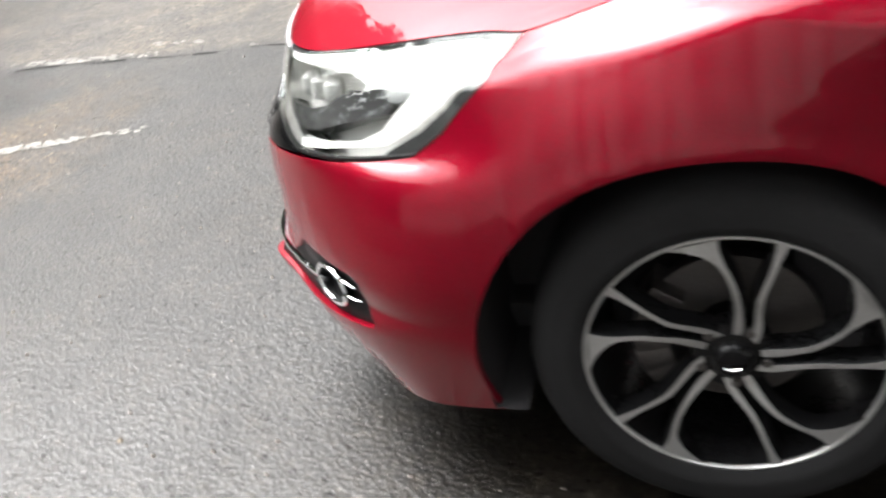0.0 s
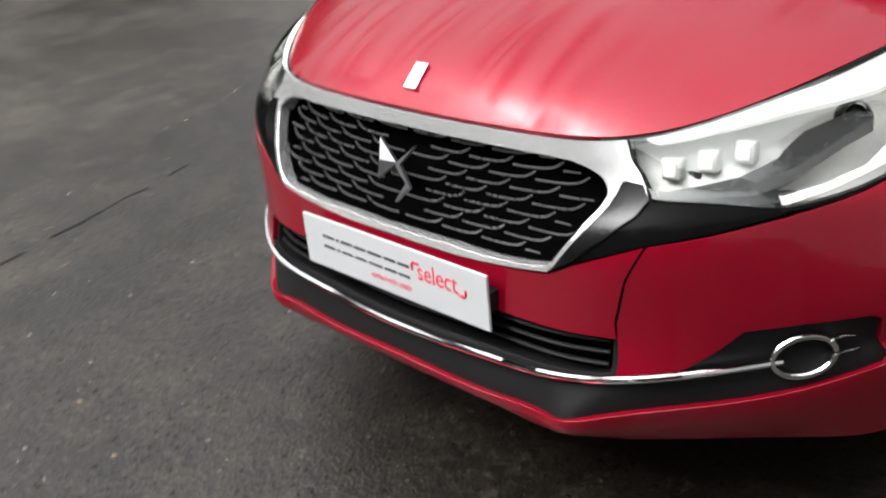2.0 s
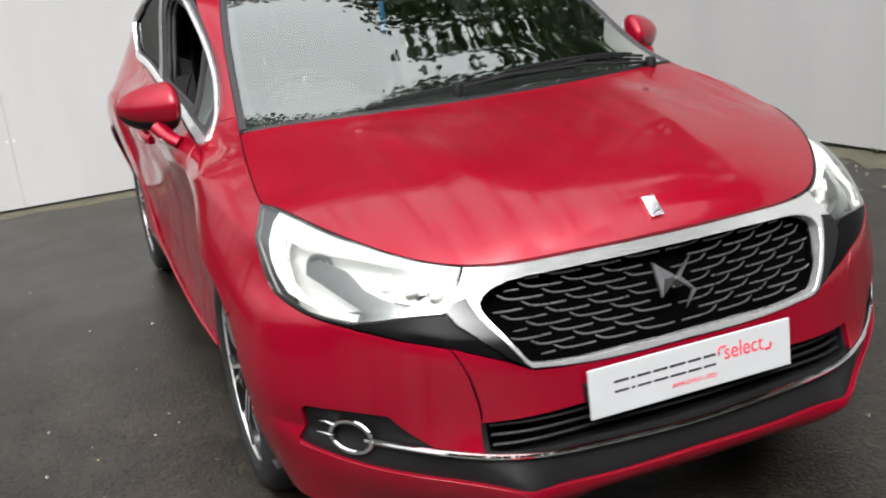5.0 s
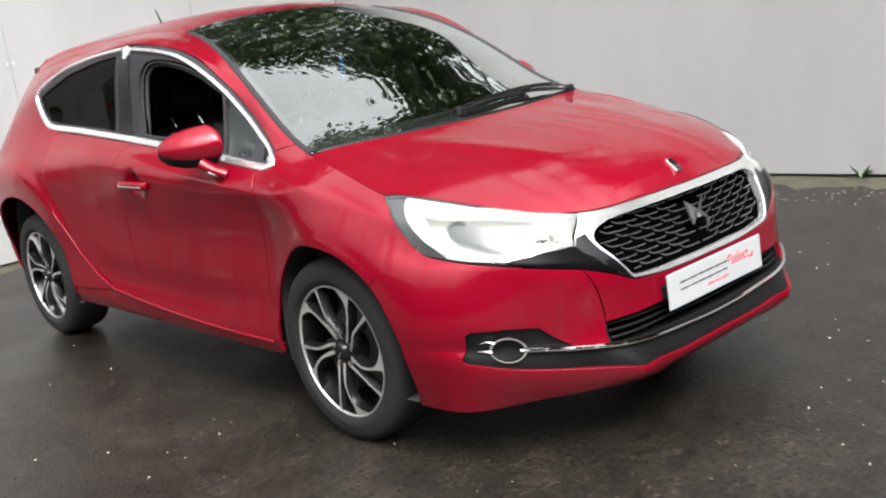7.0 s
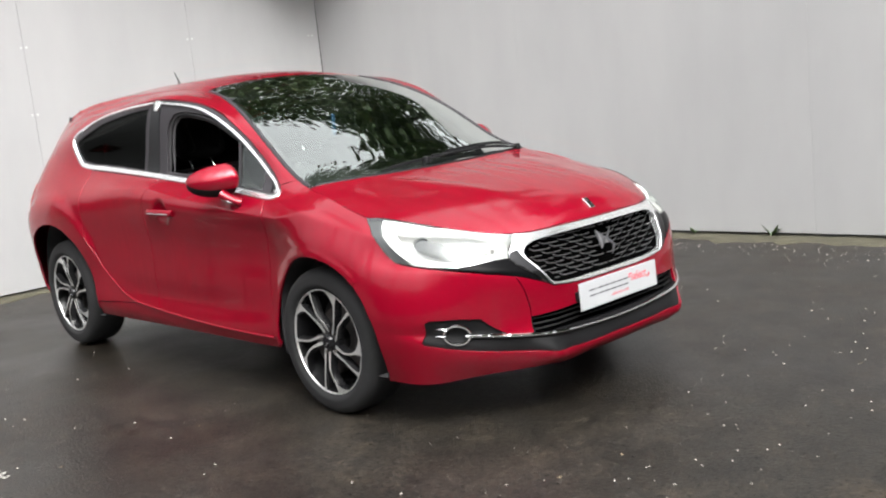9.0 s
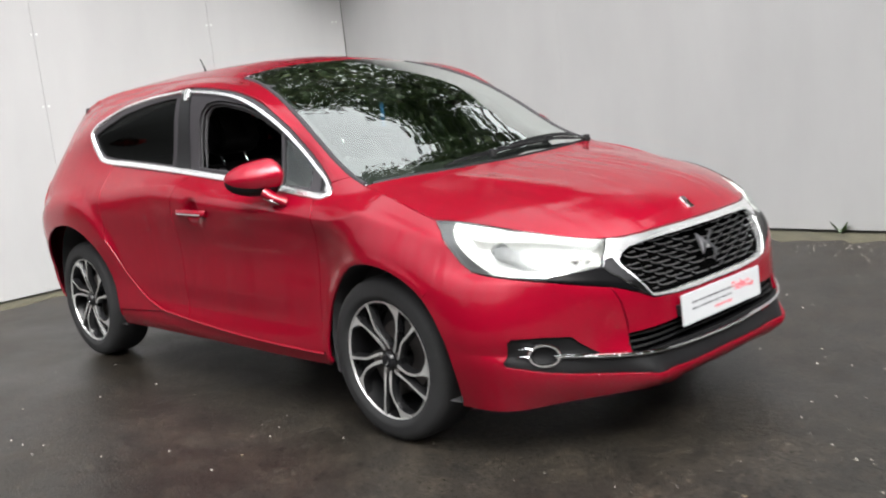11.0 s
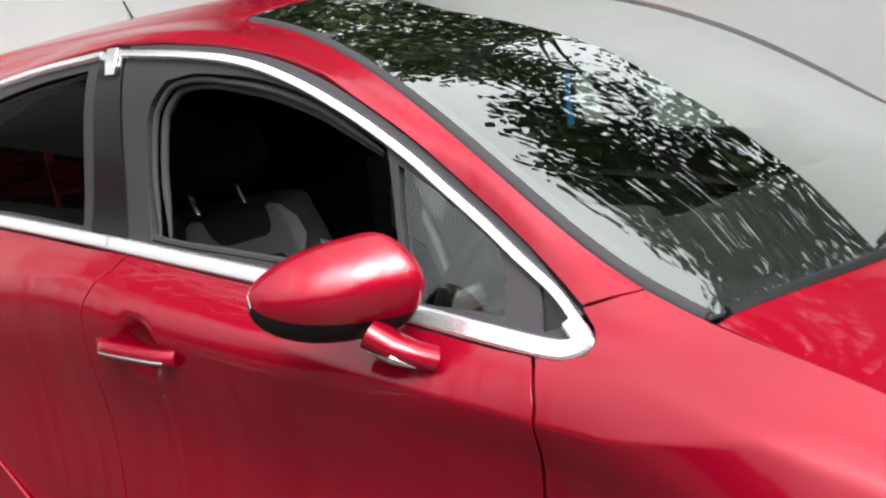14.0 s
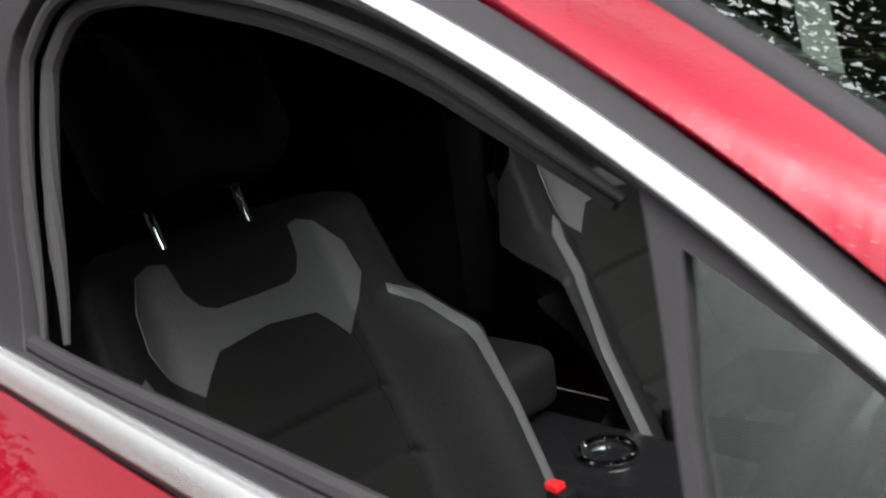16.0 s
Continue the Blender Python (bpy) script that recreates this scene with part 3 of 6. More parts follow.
# ---------------------------------------------------------------- setting
def asphalt_material():
    m, nt, ln, b = nodes_of("wet_asphalt")
    obj = nt.new("ShaderNodeTexCoord").outputs["Object"]
    agg = nt.new("ShaderNodeTexVoronoi")
    agg.inputs["Scale"].default_value = 95.0
    ln.new(obj, agg.inputs["Vector"])
    fine = noise_node(nt, ln, 60.0, 6.0, 0.7, vec=obj)
    big = noise_node(nt, ln, 0.55, 5.0, 0.62, vec=obj)
    mid_n = noise_node(nt, ln, 5.0, 5.0, 0.65, vec=obj)
    c1 = ramp_node(nt, ln, agg.outputs["Color"], [(0.0, (0.0056, 0.0047, 0.0036)), (0.55, (0.0122, 0.0103, 0.0080)), (0.88, (0.0212, 0.0178, 0.0138)), (1.0, (0.055, 0.050, 0.045))])
    c2 = ramp_node(nt, ln, big.outputs["Fac"], [(0.36, (0.72, 0.70, 0.68)), (0.50, (1.0, 0.98, 0.95)), (0.66, (1.45, 1.38, 1.28))])
    c3 = ramp_node(nt, ln, mid_n.outputs["Fac"], [(0.30, (0.50, 0.50, 0.50)), (0.50, (1.0, 0.99, 0.97)), (0.70, (1.65, 1.60, 1.52))])
    pit = nt.new("ShaderNodeTexVoronoi")
    pit.inputs["Scale"].default_value = 42.0
    ln.new(obj, pit.inputs["Vector"])
    c4 = ramp_node(nt, ln, pit.outputs["Color"], [(0.0, grey(0.2)), (0.25, grey(0.8)), (0.8, grey(1.1)), (1.0, grey(2.1))])
    hole_n = noise_node(nt, ln, 52.0, 4.0, 0.6, vec=obj)
    c5 = ramp_node(nt, ln, hole_n.outputs["Fac"], [(0.33, grey(0.25)), (0.41, grey(0.9)), (0.58, grey(1.0)), (0.70, grey(1.4))])
    col = c1.outputs["Color"]
    for c in (c2, c3, c4, c5):
        mx = nt.new("ShaderNodeMix")
        mx.data_type, mx.blend_type = "RGBA", "MULTIPLY"
        mx.inputs["Factor"].default_value = 1.0
        ln.new(col, mx.inputs["A"])
        ln.new(c.outputs["Color"], mx.inputs["B"])
        col = mx.outputs["Result"]
    # a paler course beyond the seam, with wet sky sheen put into its colour
    xyz = nt.new("ShaderNodeSeparateXYZ")
    ln.new(obj, xyz.inputs[0])
    fade = []
    for axis, lo, hi in (("Y", -1.58, -1.68), ("X", 0.6, 1.8)):
        mr = nt.new("ShaderNodeMapRange")
        mr.inputs["From Min"].default_value, mr.inputs["From Max"].default_value = lo, hi
        ln.new(xyz.outputs[axis], mr.inputs["Value"])
        fade.append(mr.outputs["Result"])
    both_f = nt.new("ShaderNodeMath")
    both_f.operation = "MULTIPLY"
    ln.new(fade[0], both_f.inputs[0])
    ln.new(fade[1], both_f.inputs[1])
    # mud washed over the ground about the bay's end
    mud = []
    for axis, mid_v, half in (("Y", -.75, .75), ("X", 3.2, 1.15)):
        off = nt.new("ShaderNodeMath")
        off.operation = "ADD"
        off.inputs[1].default_value = -mid_v
        ln.new(xyz.outputs[axis], off.inputs[0])
        ab = nt.new("ShaderNodeMath")
        ab.operation = "ABSOLUTE"
        ln.new(off.outputs[0], ab.inputs[0])
        mr = nt.new("ShaderNodeMapRange")
        mr.inputs["From Min"].default_value, mr.inputs["From Max"].default_value = half, half - .45
        ln.new(ab.outputs[0], mr.inputs["Value"])
        mud.append(mr.outputs["Result"])
    mud_m = nt.new("ShaderNodeMath")
    mud_m.operation = "MULTIPLY"
    ln.new(mud[0], mud_m.inputs[0])
    ln.new(mud[1], mud_m.inputs[1])
    mud_n = ramp_node(nt, ln, noise_node(nt, ln, 2.2, 5.0, 0.65, vec=obj).outputs["Fac"], [(0.36, grey(0.0)), (0.56, grey(1.0))])
    mud_f = nt.new("ShaderNodeMath")
    mud_f.operation = "MULTIPLY"
    ln.new(mud_m.outputs[0], mud_f.inputs[0])
    ln.new(mud_n.outputs["Color"], mud_f.inputs[1])
    c7 = ramp_node(nt, ln, mud_f.outputs[0], [(0.0, grey(1.0)), (1.0, (2.5, 1.95, 1.15))])
    mx = nt.new("ShaderNodeMix")
    mx.data_type, mx.blend_type = "RGBA", "MULTIPLY"
    mx.inputs["Factor"].default_value = 1.0
    ln.new(col, mx.inputs["A"])
    ln.new(c7.outputs["Color"], mx.inputs["B"])
    col = mx.outputs["Result"]
    # far ground is painted paler for the sky mirrored at grazing angles
    yard = nt.new("ShaderNodeMapRange")
    yard.inputs["From Min"].default_value, yard.inputs["From Max"].default_value = -1.9, -3.2
    yard.inputs["To Max"].default_value = 0.38
    ln.new(xyz.outputs["Y"], yard.inputs["Value"])
    far_pale = nt.new("ShaderNodeMath")
    far_pale.operation = "MAXIMUM"
    ln.new(both_f.outputs[0], far_pale.inputs[0])
    ln.new(yard.outputs["Result"], far_pale.inputs[1])
    c6 = ramp_node(nt, ln, far_pale.outputs[0], [(0.0, grey(1.0)), (1.0, grey(3.6))])
    mx = nt.new("ShaderNodeMix")
    mx.data_type, mx.blend_type = "RGBA", "MULTIPLY"
    mx.inputs["Factor"].default_value = 1.0
    ln.new(col, mx.inputs["A"])
    ln.new(c6.outputs["Color"], mx.inputs["B"])
    ln.new(mx.outputs["Result"], b.inputs["Base Color"])
    ro = ramp_node(nt, ln, big.outputs["Fac"], [(0.38, grey(0.30)), (0.55, grey(0.46)), (0.7, grey(0.60))])
    ln.new(ro.outputs["Color"], b.inputs["Roughness"])
    gl = nt.new("ShaderNodeMath")
    gl.operation = "MULTIPLY"
    gl.inputs[1].default_value = 0.5
    ln.new(c5.outputs["Color"], gl.inputs[0])
    ln.new(gl.outputs[0], b.inputs["Specular IOR Level"])
    h = nt.new("ShaderNodeMath")
    h.operation = "MULTIPLY_ADD"
    h.inputs[1].default_value = 0.7
    ln.new(agg.outputs["Distance"], h.inputs[0])
    deep = nt.new("ShaderNodeMath")
    deep.operation = "MULTIPLY_ADD"
    deep.inputs[1].default_value = 0.45
    ln.new(c5.outputs["Color"], deep.inputs[0])
    ln.new(fine.outputs["Fac"], deep.inputs[2])
    ln.new(deep.outputs[0], h.inputs[2])
    bp = nt.new("ShaderNodeBump")
    bp.inputs["Strength"].default_value, bp.inputs["Distance"].default_value = 0.5, 0.0035
    ln.new(h.outputs[0], bp.inputs["Height"])
    ln.new(bp.outputs["Normal"], b.inputs["Normal"])
    return m


def wall_material():
    m, nt, ln, b = nodes_of("coated_steel_panel")
    obj = nt.new("ShaderNodeTexCoord").outputs["Object"]
    mp = nt.new("ShaderNodeMapping")
    mp.inputs["Scale"].default_value = (1.6, 1.6, 0.5)
    ln.new(obj, mp.inputs["Vector"])
    n1 = noise_node(nt, ln, 1.0, 5.0, 0.6, vec=mp.outputs["Vector"])
    n2 = noise_node(nt, ln, 90.0, 3.0, vec=obj)
    r = ramp_node(nt, ln, n1.outputs["Fac"], [(0.3, (0.31, 0.31, 0.308)), (0.7, (0.35, 0.35, 0.347))])
    ln.new(r.outputs["Color"], b.inputs["Base Color"])
    rr = ramp_node(nt, ln, n1.outputs["Fac"], [(0.3, grey(0.40)), (0.7, grey(0.52))])
    ln.new(rr.outputs["Color"], b.inputs["Roughness"])
    bp = nt.new("ShaderNodeBump")
    bp.inputs["Strength"].default_value, bp.inputs["Distance"].default_value = 0.15, 0.001
    ln.new(n2.outputs["Fac"], bp.inputs["Height"])
    ln.new(bp.outputs["Normal"], b.inputs["Normal"])
    return m


def leaf_material(name, lo, hi):
    m, nt, ln, b = nodes_of(name)
    geo = nt.new("ShaderNodeNewGeometry")
    obj = nt.new("ShaderNodeTexCoord").outputs["Object"]
    r = ramp_node(nt, ln, geo.outputs["Random Per Island"], [(0.0, lo), (1.0, hi)])
    n = noise_node(nt, ln, 40.0, 3.0, vec=obj)
    k = ramp_node(nt, ln, n.outputs["Fac"], [(0.3, grey(0.8)), (0.7, grey(1.15))])
    mx = nt.new("ShaderNodeMix")
    mx.data_type, mx.blend_type = "RGBA", "MULTIPLY"
    mx.inputs["Factor"].default_value = 1.0
    ln.new(r.outputs["Color"], mx.inputs["A"])
    ln.new(k.outputs["Color"], mx.inputs["B"])
    ln.new(mx.outputs["Result"], b.inputs["Base Color"])
    b.inputs["Roughness"].default_value = 0.45
    return m


ASPHALT, PANEL = asphalt_material(), wall_material()
CONCRETE = plain("mossy_concrete", (0.05, 0.046, 0.028), 0.9, var=0.45, scale=9.0, bump=0.003, fine=70.0)
KERB = plain("pale_kerb_concrete", (0.2, 0.19, 0.18), 0.85, var=0.25, bump=0.002)
BROWNWALL = plain("brown_render", (0.075, 0.05, 0.042), 0.8, var=0.35, scale=3.0, bump=0.003)
LINEPAINT = plain("worn_line_paint", (0.23, 0.22, 0.20), 0.7, var=0.5, scale=14.0, bump=0.001)
TAR = plain("tar_seam", (0.014, 0.0135, 0.013), 0.7, var=0.3, spec=0.1)
GRIT = plain("pale_grit", (0.20, 0.18, 0.16), 0.8, var=0.5, scale=40.0)
LITTER = plain("dry_leaf", (0.10, 0.075, 0.045), 0.7, var=0.5, scale=40.0)
REDGATE = plain("red_painted_steel", (0.30, 0.02, 0.02), 0.5, var=0.3)
BARK = plain("bark", (0.06, 0.05, 0.04), 0.9, var=0.4, bump=0.01, fine=40.0)
LEAF = leaf_material("tree_leaf", (0.03, 0.055, 0.022), (0.10, 0.15, 0.06))
SHRUBLEAF = leaf_material("shrub_leaf", (0.03, 0.065, 0.015), (0.08, 0.14, 0.04))
bm = bmesh.new()
bmesh.ops.create_grid(bm, x_segments=60, y_segments=60, size=150)
ground = tagged(link_mesh("ground", bm, ASPHALT), "wet dark grey asphalt with fine pale grit", "ground", kind="structure")

# Two walls of grey sheet panels that meet behind the car.
WALL_X, WALL_H = -4.85, 3.08
FOOT = .035
rng = random.Random(5)


def wall_of_panels(name, start, along, normal, edges, label, rivets=(), gap=.0012):
    """A wall with a backing and flush sheet panels, thin gaps between them, and rivet pairs."""
    a, n = Vector(along).normalized(), Vector(normal).normalized()
    s = Vector(start)
    length = edges[-1]
    back = bmesh.new()
    m = Matrix((a.to_4d(), n.to_4d(), (0, 0, 1, 0), (0, 0, 0, 1))).transposed()
    m[3][:] = (0, 0, 0, 1)
    m.translation = s
    box_bm(back, (edges[0] + .003, -.12, FOOT + .01), (length - .003, -.012, WALL_H - .01), 0, m)
    wall = tagged(link_mesh(name, back, INNER, smooth=False), label, "wall", kind="structure")
    for e0, e1 in zip(edges, edges[1:]):
        part("panel", box((e0 + gap, -.012, FOOT), (e1 - gap, 0, WALL_H), gap, m, 1), PANEL, wall, smooth=False)
    for u, z in rivets:
        for du in (-.022, .022):
            b = lathe([(.0, .004), (.006, .0034), (.009, .0015), (.010, -.001)], 10, "y", (u + du, 0, z))
            b.transform(m)
            part("rivet", b, ALLOYDULL, wall)
    return wall


ALLOYDULL = plain("dull_rivet", (0.55, 0.55, 0.55), 0.4, 0.8)
wall_west = wall_of_panels("wall_west", (WALL_X, -2.03, 0), (0, 1, 0), (1, 0, 0), [0, .54, 2.05, 3.56, 4.998], "grey sheet panel wall with rivets, behind the car", [(.54, 1.43), (.54, 1.97), (2.05, 1.97), (2.05, 1.43), (3.56, 1.96), (4.90, 1.92), (.54, .5), (2.05, .5)])
wall_north = wall_of_panels("wall_north", (WALL_X + .004, 2.972, 0), (5.35, .44, 0), (.44, -5.35, 0), [0.0, 2.45, 4.95, 7.45, 9.95], "pale grey sheet panel wall beside the parking bay", gap=.0004)

# concrete strip with moss at the walls' foot
NV = Vector((5.35, .44, 0)).normalized()
NP = Vector((.44, -5.35, 0)).normalized()


def strip_mesh(p0, d, n, length, width, height, wob, step=.12):
    bm = bmesh.new()
    rows = []
    k = int(length / step)
    for i in range(k + 1):
        q = Vector(p0) + Vector(d) * (length * i / k)
        w = width * (1 + wob * (rng.random() - .5))
        h = height * (1 + .5 * (rng.random() - .5))
        rows.append([bm.verts.new(q + Vector(n) * a + Vector((0, 0, b))) for a, b in ((-.10, -.01), (-.10, h), (w * .55, h), (w * .9, h * .5), (w, -.004))])
    for a, b in zip(rows, rows[1:]):
        for j in range(4):
            bm.faces.new((a[j], b[j], b[j + 1], a[j + 1]))
    bmesh.ops.recalc_face_normals(bm, faces=bm.faces)
    return bm


tagged(link_mesh("trim_north", strip_mesh((WALL_X, 2.972, 0), NV, NP, 8.9, .24, .012, .7), CONCRETE), "mossy concrete strip along the wall's foot", "kerb strip", kind="structure")
tagged(link_mesh("trim_west", strip_mesh((WALL_X, -2.05, 0), (0, 1, 0), (1, 0, 0), 5.0, .14, .016, .7), CONCRETE), "mossy concrete strip along the wall's foot", "kerb strip", kind="structure")


def leaf_quads(bm, centre, n, spread, size, up=0.3, rnd=rng):
    """A clump of small bent leaves."""
    for _ in range(n):
        d = Vector((rnd.gauss(0, 1), rnd.gauss(0, 1), rnd.gauss(0, 1)))
        d = d.normalized() * (rnd.random() ** .45)
        c = Vector(centre) + Vector((d.x * spread[0], d.y * spread[1], d.z * spread[2]))
        a = Vector((rnd.gauss(0, 1), rnd.gauss(0, 1), rnd.gauss(0, .6))).normalized()
        s = a.cross(Vector((rnd.gauss(0, .5), rnd.gauss(0, .5), 1))).normalized()
        nn = s.cross(a)
        L = size * rnd.uniform(.6, 1.3)
        w = L * rnd.uniform(.28, .45)
        p = [c, c + a * L * .45 + s * w + nn * L * .08, c + a * L - nn * L * .12, c + a * L * .45 - s * w + nn * L * .08]
        bm.faces.new([bm.verts.new(q) for q in p])


def tree_thing(x, y, h, crown, seed, label, clumps=64, leaves=150, size=.17, lean=(0, 0)):
    """A tapered trunk with limbs and a crown of small leaves."""
    r = random.Random(seed)
    root = tagged(new("tree"), label, "tree")
    trunk_pts = [(x, y, -.05), (x + .05, y, h * .25), (x + lean[0] * .3, y + lean[1] * .3, h * .5), (x + lean[0] * .6, y + lean[1] * .6, h * .75), (x + lean[0], y + lean[1], h * .95)]
    bm = tube(trunk_pts, [.20, .16, .12, .08, .03], 10)
    cb = bmesh.new()
    for i in range(clumps):
        a, k = r.uniform(0, 2 * math.pi), r.random()
        z = h * (.34 + .64 * k)
        rad = crown * math.sin(math.pi * min(1, .18 + .80 * k)) ** .7 * r.uniform(.35, 1.08)
        c = Vector((x + lean[0] * k + rad * math.cos(a), y + lean[1] * k + rad * math.sin(a), z))
        if i % 3 == 0:
            z0 = max(h * .25, z - rad * .6)
            f = z0 / h
            tube_bm(bm, [(x + lean[0] * f, y + lean[1] * f, z0), (c + Vector((x + lean[0] * f, y + lean[1] * f, z0))) / 2 + Vector((0, 0, .1)), c], [.06, .035, .012], 6)
        leaf_quads(cb, c, leaves, (crown * .34, crown * .34, crown * .22), size, rnd=r)
    part("trunk", bm, BARK, root, "dark bark")
    part("crown", cb, LEAF, root, "dark green leaves", smooth=False)
    return root


for i, (x, y, h, c, lean) in enumerate([(-6.9, 5.0, 9.6, 3.2, (.9, -.9)), (-4.6, 7.2, 8.7, 2.9, (0, -.3)), (.1, 6.6, 9.4, 2.4, (0, -1.5)), (2.5, 6.9, 8.6, 2.7, (-.3, -.8)), (-8.3, 2.2, 9.6, 3.1, (.3, 0)), (-8.8, -1.2, 8.6, 2.9, (0, 0))]):
    tree_thing(x, y, h, c, 31 + i, "leafy green tree behind the panel wall", lean=lean)
# an added bough over the corner, mostly unseen, that keeps sky light off the walls
bough = tagged(new("tree"), "dark leafy tree added over the wall's corner to darken the walls", "tree")
bm = tube_bm(tube([(-5.6, 3.6, 3.3), (-5.0, 2.2, 4.1), (-4.5, .8, 4.3), (-4.4, -1.2, 4.3)], [.08, .06, .04, .015], 8), [(-6.2, 4.3, -.05), (-6.1, 4.2, 1.8), (-5.7, 3.8, 3.2), (-4.9, 3.0, 3.9), (-4.2, 2.4, 3.7)], [.16, .14, .11, .06, .02], 9)
part("trunk", bm, BARK, bough, "dark bark")
cb = bmesh.new()
for c in ((-4.6, 2.7, 2.78), (-4.5, 2.4, 3.1), (-5.3, 3.4, 3.9), (-4.9, 2.6, 3.7), (-5.6, 4.1, 4.0), (-4.3, 1.8, 3.6), (-3.8, 2.6, 3.6), (-4.5, 1.0, 4.3), (-3.4, 2.0, 4.3), (-4.0, 1.5, 4.6), (-3.1, 2.7, 4.2), (-5.2, 2.2, 4.4), (-4.6, .2, 4.1), (-3.9, .6, 4.5), (-4.7, -.6, 4.2), (-4.0, -.3, 4.6), (-4.5, -1.3, 4.3), (-3.5, 1.2, 4.8), (-5.0, 1.6, 4.0), (-4.4, 2.2, 4.9)):
    leaf_quads(cb, c, 230, (.58, .58, .32), .13)
part("crown", cb, LEAF, bough, "dark green leaves", smooth=False)

# unseen woods, added as a dark horizon for paint and glass to mirror
def woods(name, p0, p1, height, seed):
    r = random.Random(seed)
    p0, p1 = Vector(p0), Vector(p1)
    d = p1 - p0
    n = int(d.length / .9)
    side_v = Vector((-d.y, d.x, 0)).normalized()
    tb, cb = bmesh.new(), bmesh.new()
    for i in range(n):
        q = p0 + d * ((i + r.uniform(.1, .9)) / n) + side_v * r.uniform(-1.2, 1.2)
        h = height * r.uniform(.72, 1.15)
        tube_bm(tb, [(q.x, q.y, -.05), (q.x + r.uniform(-.2, .2), q.y + r.uniform(-.2, .2), h * .5), (q.x, q.y, h * .92)], [.14, .10, .03], 6)
        for k in range(9):
            z = h * (.06 + .9 * k / 8)
            w = 1.5 * (1 - .55 * k / 8)
            leaf_quads(cb, (q.x + r.uniform(-.5, .5), q.y + r.uniform(-.5, .5), z), 80, (w, w, h * .10), .42, rnd=r)
    root = tagged(new(name), "unseen dense dark green trees added to darken reflections", "trees", kind="stuff")
    part("trunks", tb, BARK, root)
    part("crowns", cb, LEAF, root, "dark green leaves", smooth=False)


# heights set by how much low sky these added rows block
woods("woods", (-6, -12.5, 0), (12, -12.5, 0), 3.4, 3)
woods("woods", (11, -12, 0), (11.5, 9, 0), 8.0, 4)

# shrub at the free end of the wall
shrub = tagged(new("shrub"), "green large-leaved shrub at the free end of the wall", "shrub")
lf = bmesh.new()
for i in range(16):
    x, y = rng.uniform(-5.7, -5.0), rng.uniform(-2.30, -2.08)
    h = rng.uniform(.6, 1.5)
    part("stem", tube([(x, y, -.02), (x + rng.uniform(-.1, .1), y + rng.uniform(-.1, .1), h * .6), (x + rng.uniform(-.2, .2), y + rng.uniform(-.2, .2), h)], [.012, .009, .004], 5), BARK, shrub)
    leaf_quads(lf, (x, y, h * .66), 30, (.15, .13, h * .42), .14)
part("foliage", lf, SHRUBLEAF, shrub, "broad green leaves", smooth=False)
for x, y, s in ((-.24, 3.34, .11), (-.85, 3.29, .07), (-1.9, 3.2, .05), (.9, 3.43, .06), (-3.4, 3.06, .05)):
    w = tagged(new("weed"), "small green weed at the wall's foot", "weed")
    b = bmesh.new()
    for _ in range(12):
        a = rng.uniform(0, 2 * math.pi)
        L = s * rng.uniform(.6, 1.3)
        d = Vector((math.cos(a), math.sin(a), rng.uniform(.6, 1.8))).normalized()
        sd = d.cross(Vector((0, 0, 1))).normalized() * L * .2
        p0 = Vector((x, y, .012))
        b.faces.new([b.verts.new(q) for q in (p0, p0 + d * L * .5 + sd, p0 + d * L, p0 + d * L * .5 - sd)])
    part("leaf_tuft", b, SHRUBLEAF, w, smooth=False)

# far wall of the yard with a pale kerb and a red gate
A, B = Vector((-7.0, -9.4, 0)), Vector((-24.0, -3.9, 0))
D = (B - A).normalized()
N = Vector((-D.y, D.x, 0))
N = N if N.dot(Vector((1, 1, 0))) > 0 else -N
FM = Matrix((D.to_4d(), N.to_4d(), (0, 0, 1, 0), (0, 0, 0, 1))).transposed()
FM[3][:] = (0, 0, 0, 1)
FM.translation = A
LW = (B - A).length
tagged(link_mesh("wall_far", box((0, -.2, 0), (LW, 0, 2.2), .01, FM, 1), BROWNWALL), "brown rendered yard wall", "wall", kind="structure")
tagged(link_mesh("trim_far", box((0, 0.004, 0), (LW, .18, .11), .012, FM, 2), KERB), "pale concrete kerb along the yard wall", "kerb", kind="structure")
gate = tagged(new("gate"), "red painted steel gate in the yard wall", "gate")
part("gate_panel", box((6.2, .02, .12), (9.2, .06, 2.05), .01, FM, 1), REDGATE, gate)
for u in (6.2, 7.7, 9.2):
    part("gate_post", box((u - .05, .0, .0), (u + .05, .10, 2.2), .01, FM, 1), REDGATE, gate)
for z in (.3, 1.1, 1.9):
    part("gate_rail", box((6.25, .055, z - .04), (9.15, .09, z + .04), .006, FM, 1), REDGATE, gate)
post = tagged(new("post"), "whitish concrete post in the yard", "post")
part("shaft", box((-11.78, -7.18, -.02), (-11.62, -7.02, 1.0), .015, None, 2), KERB, post)


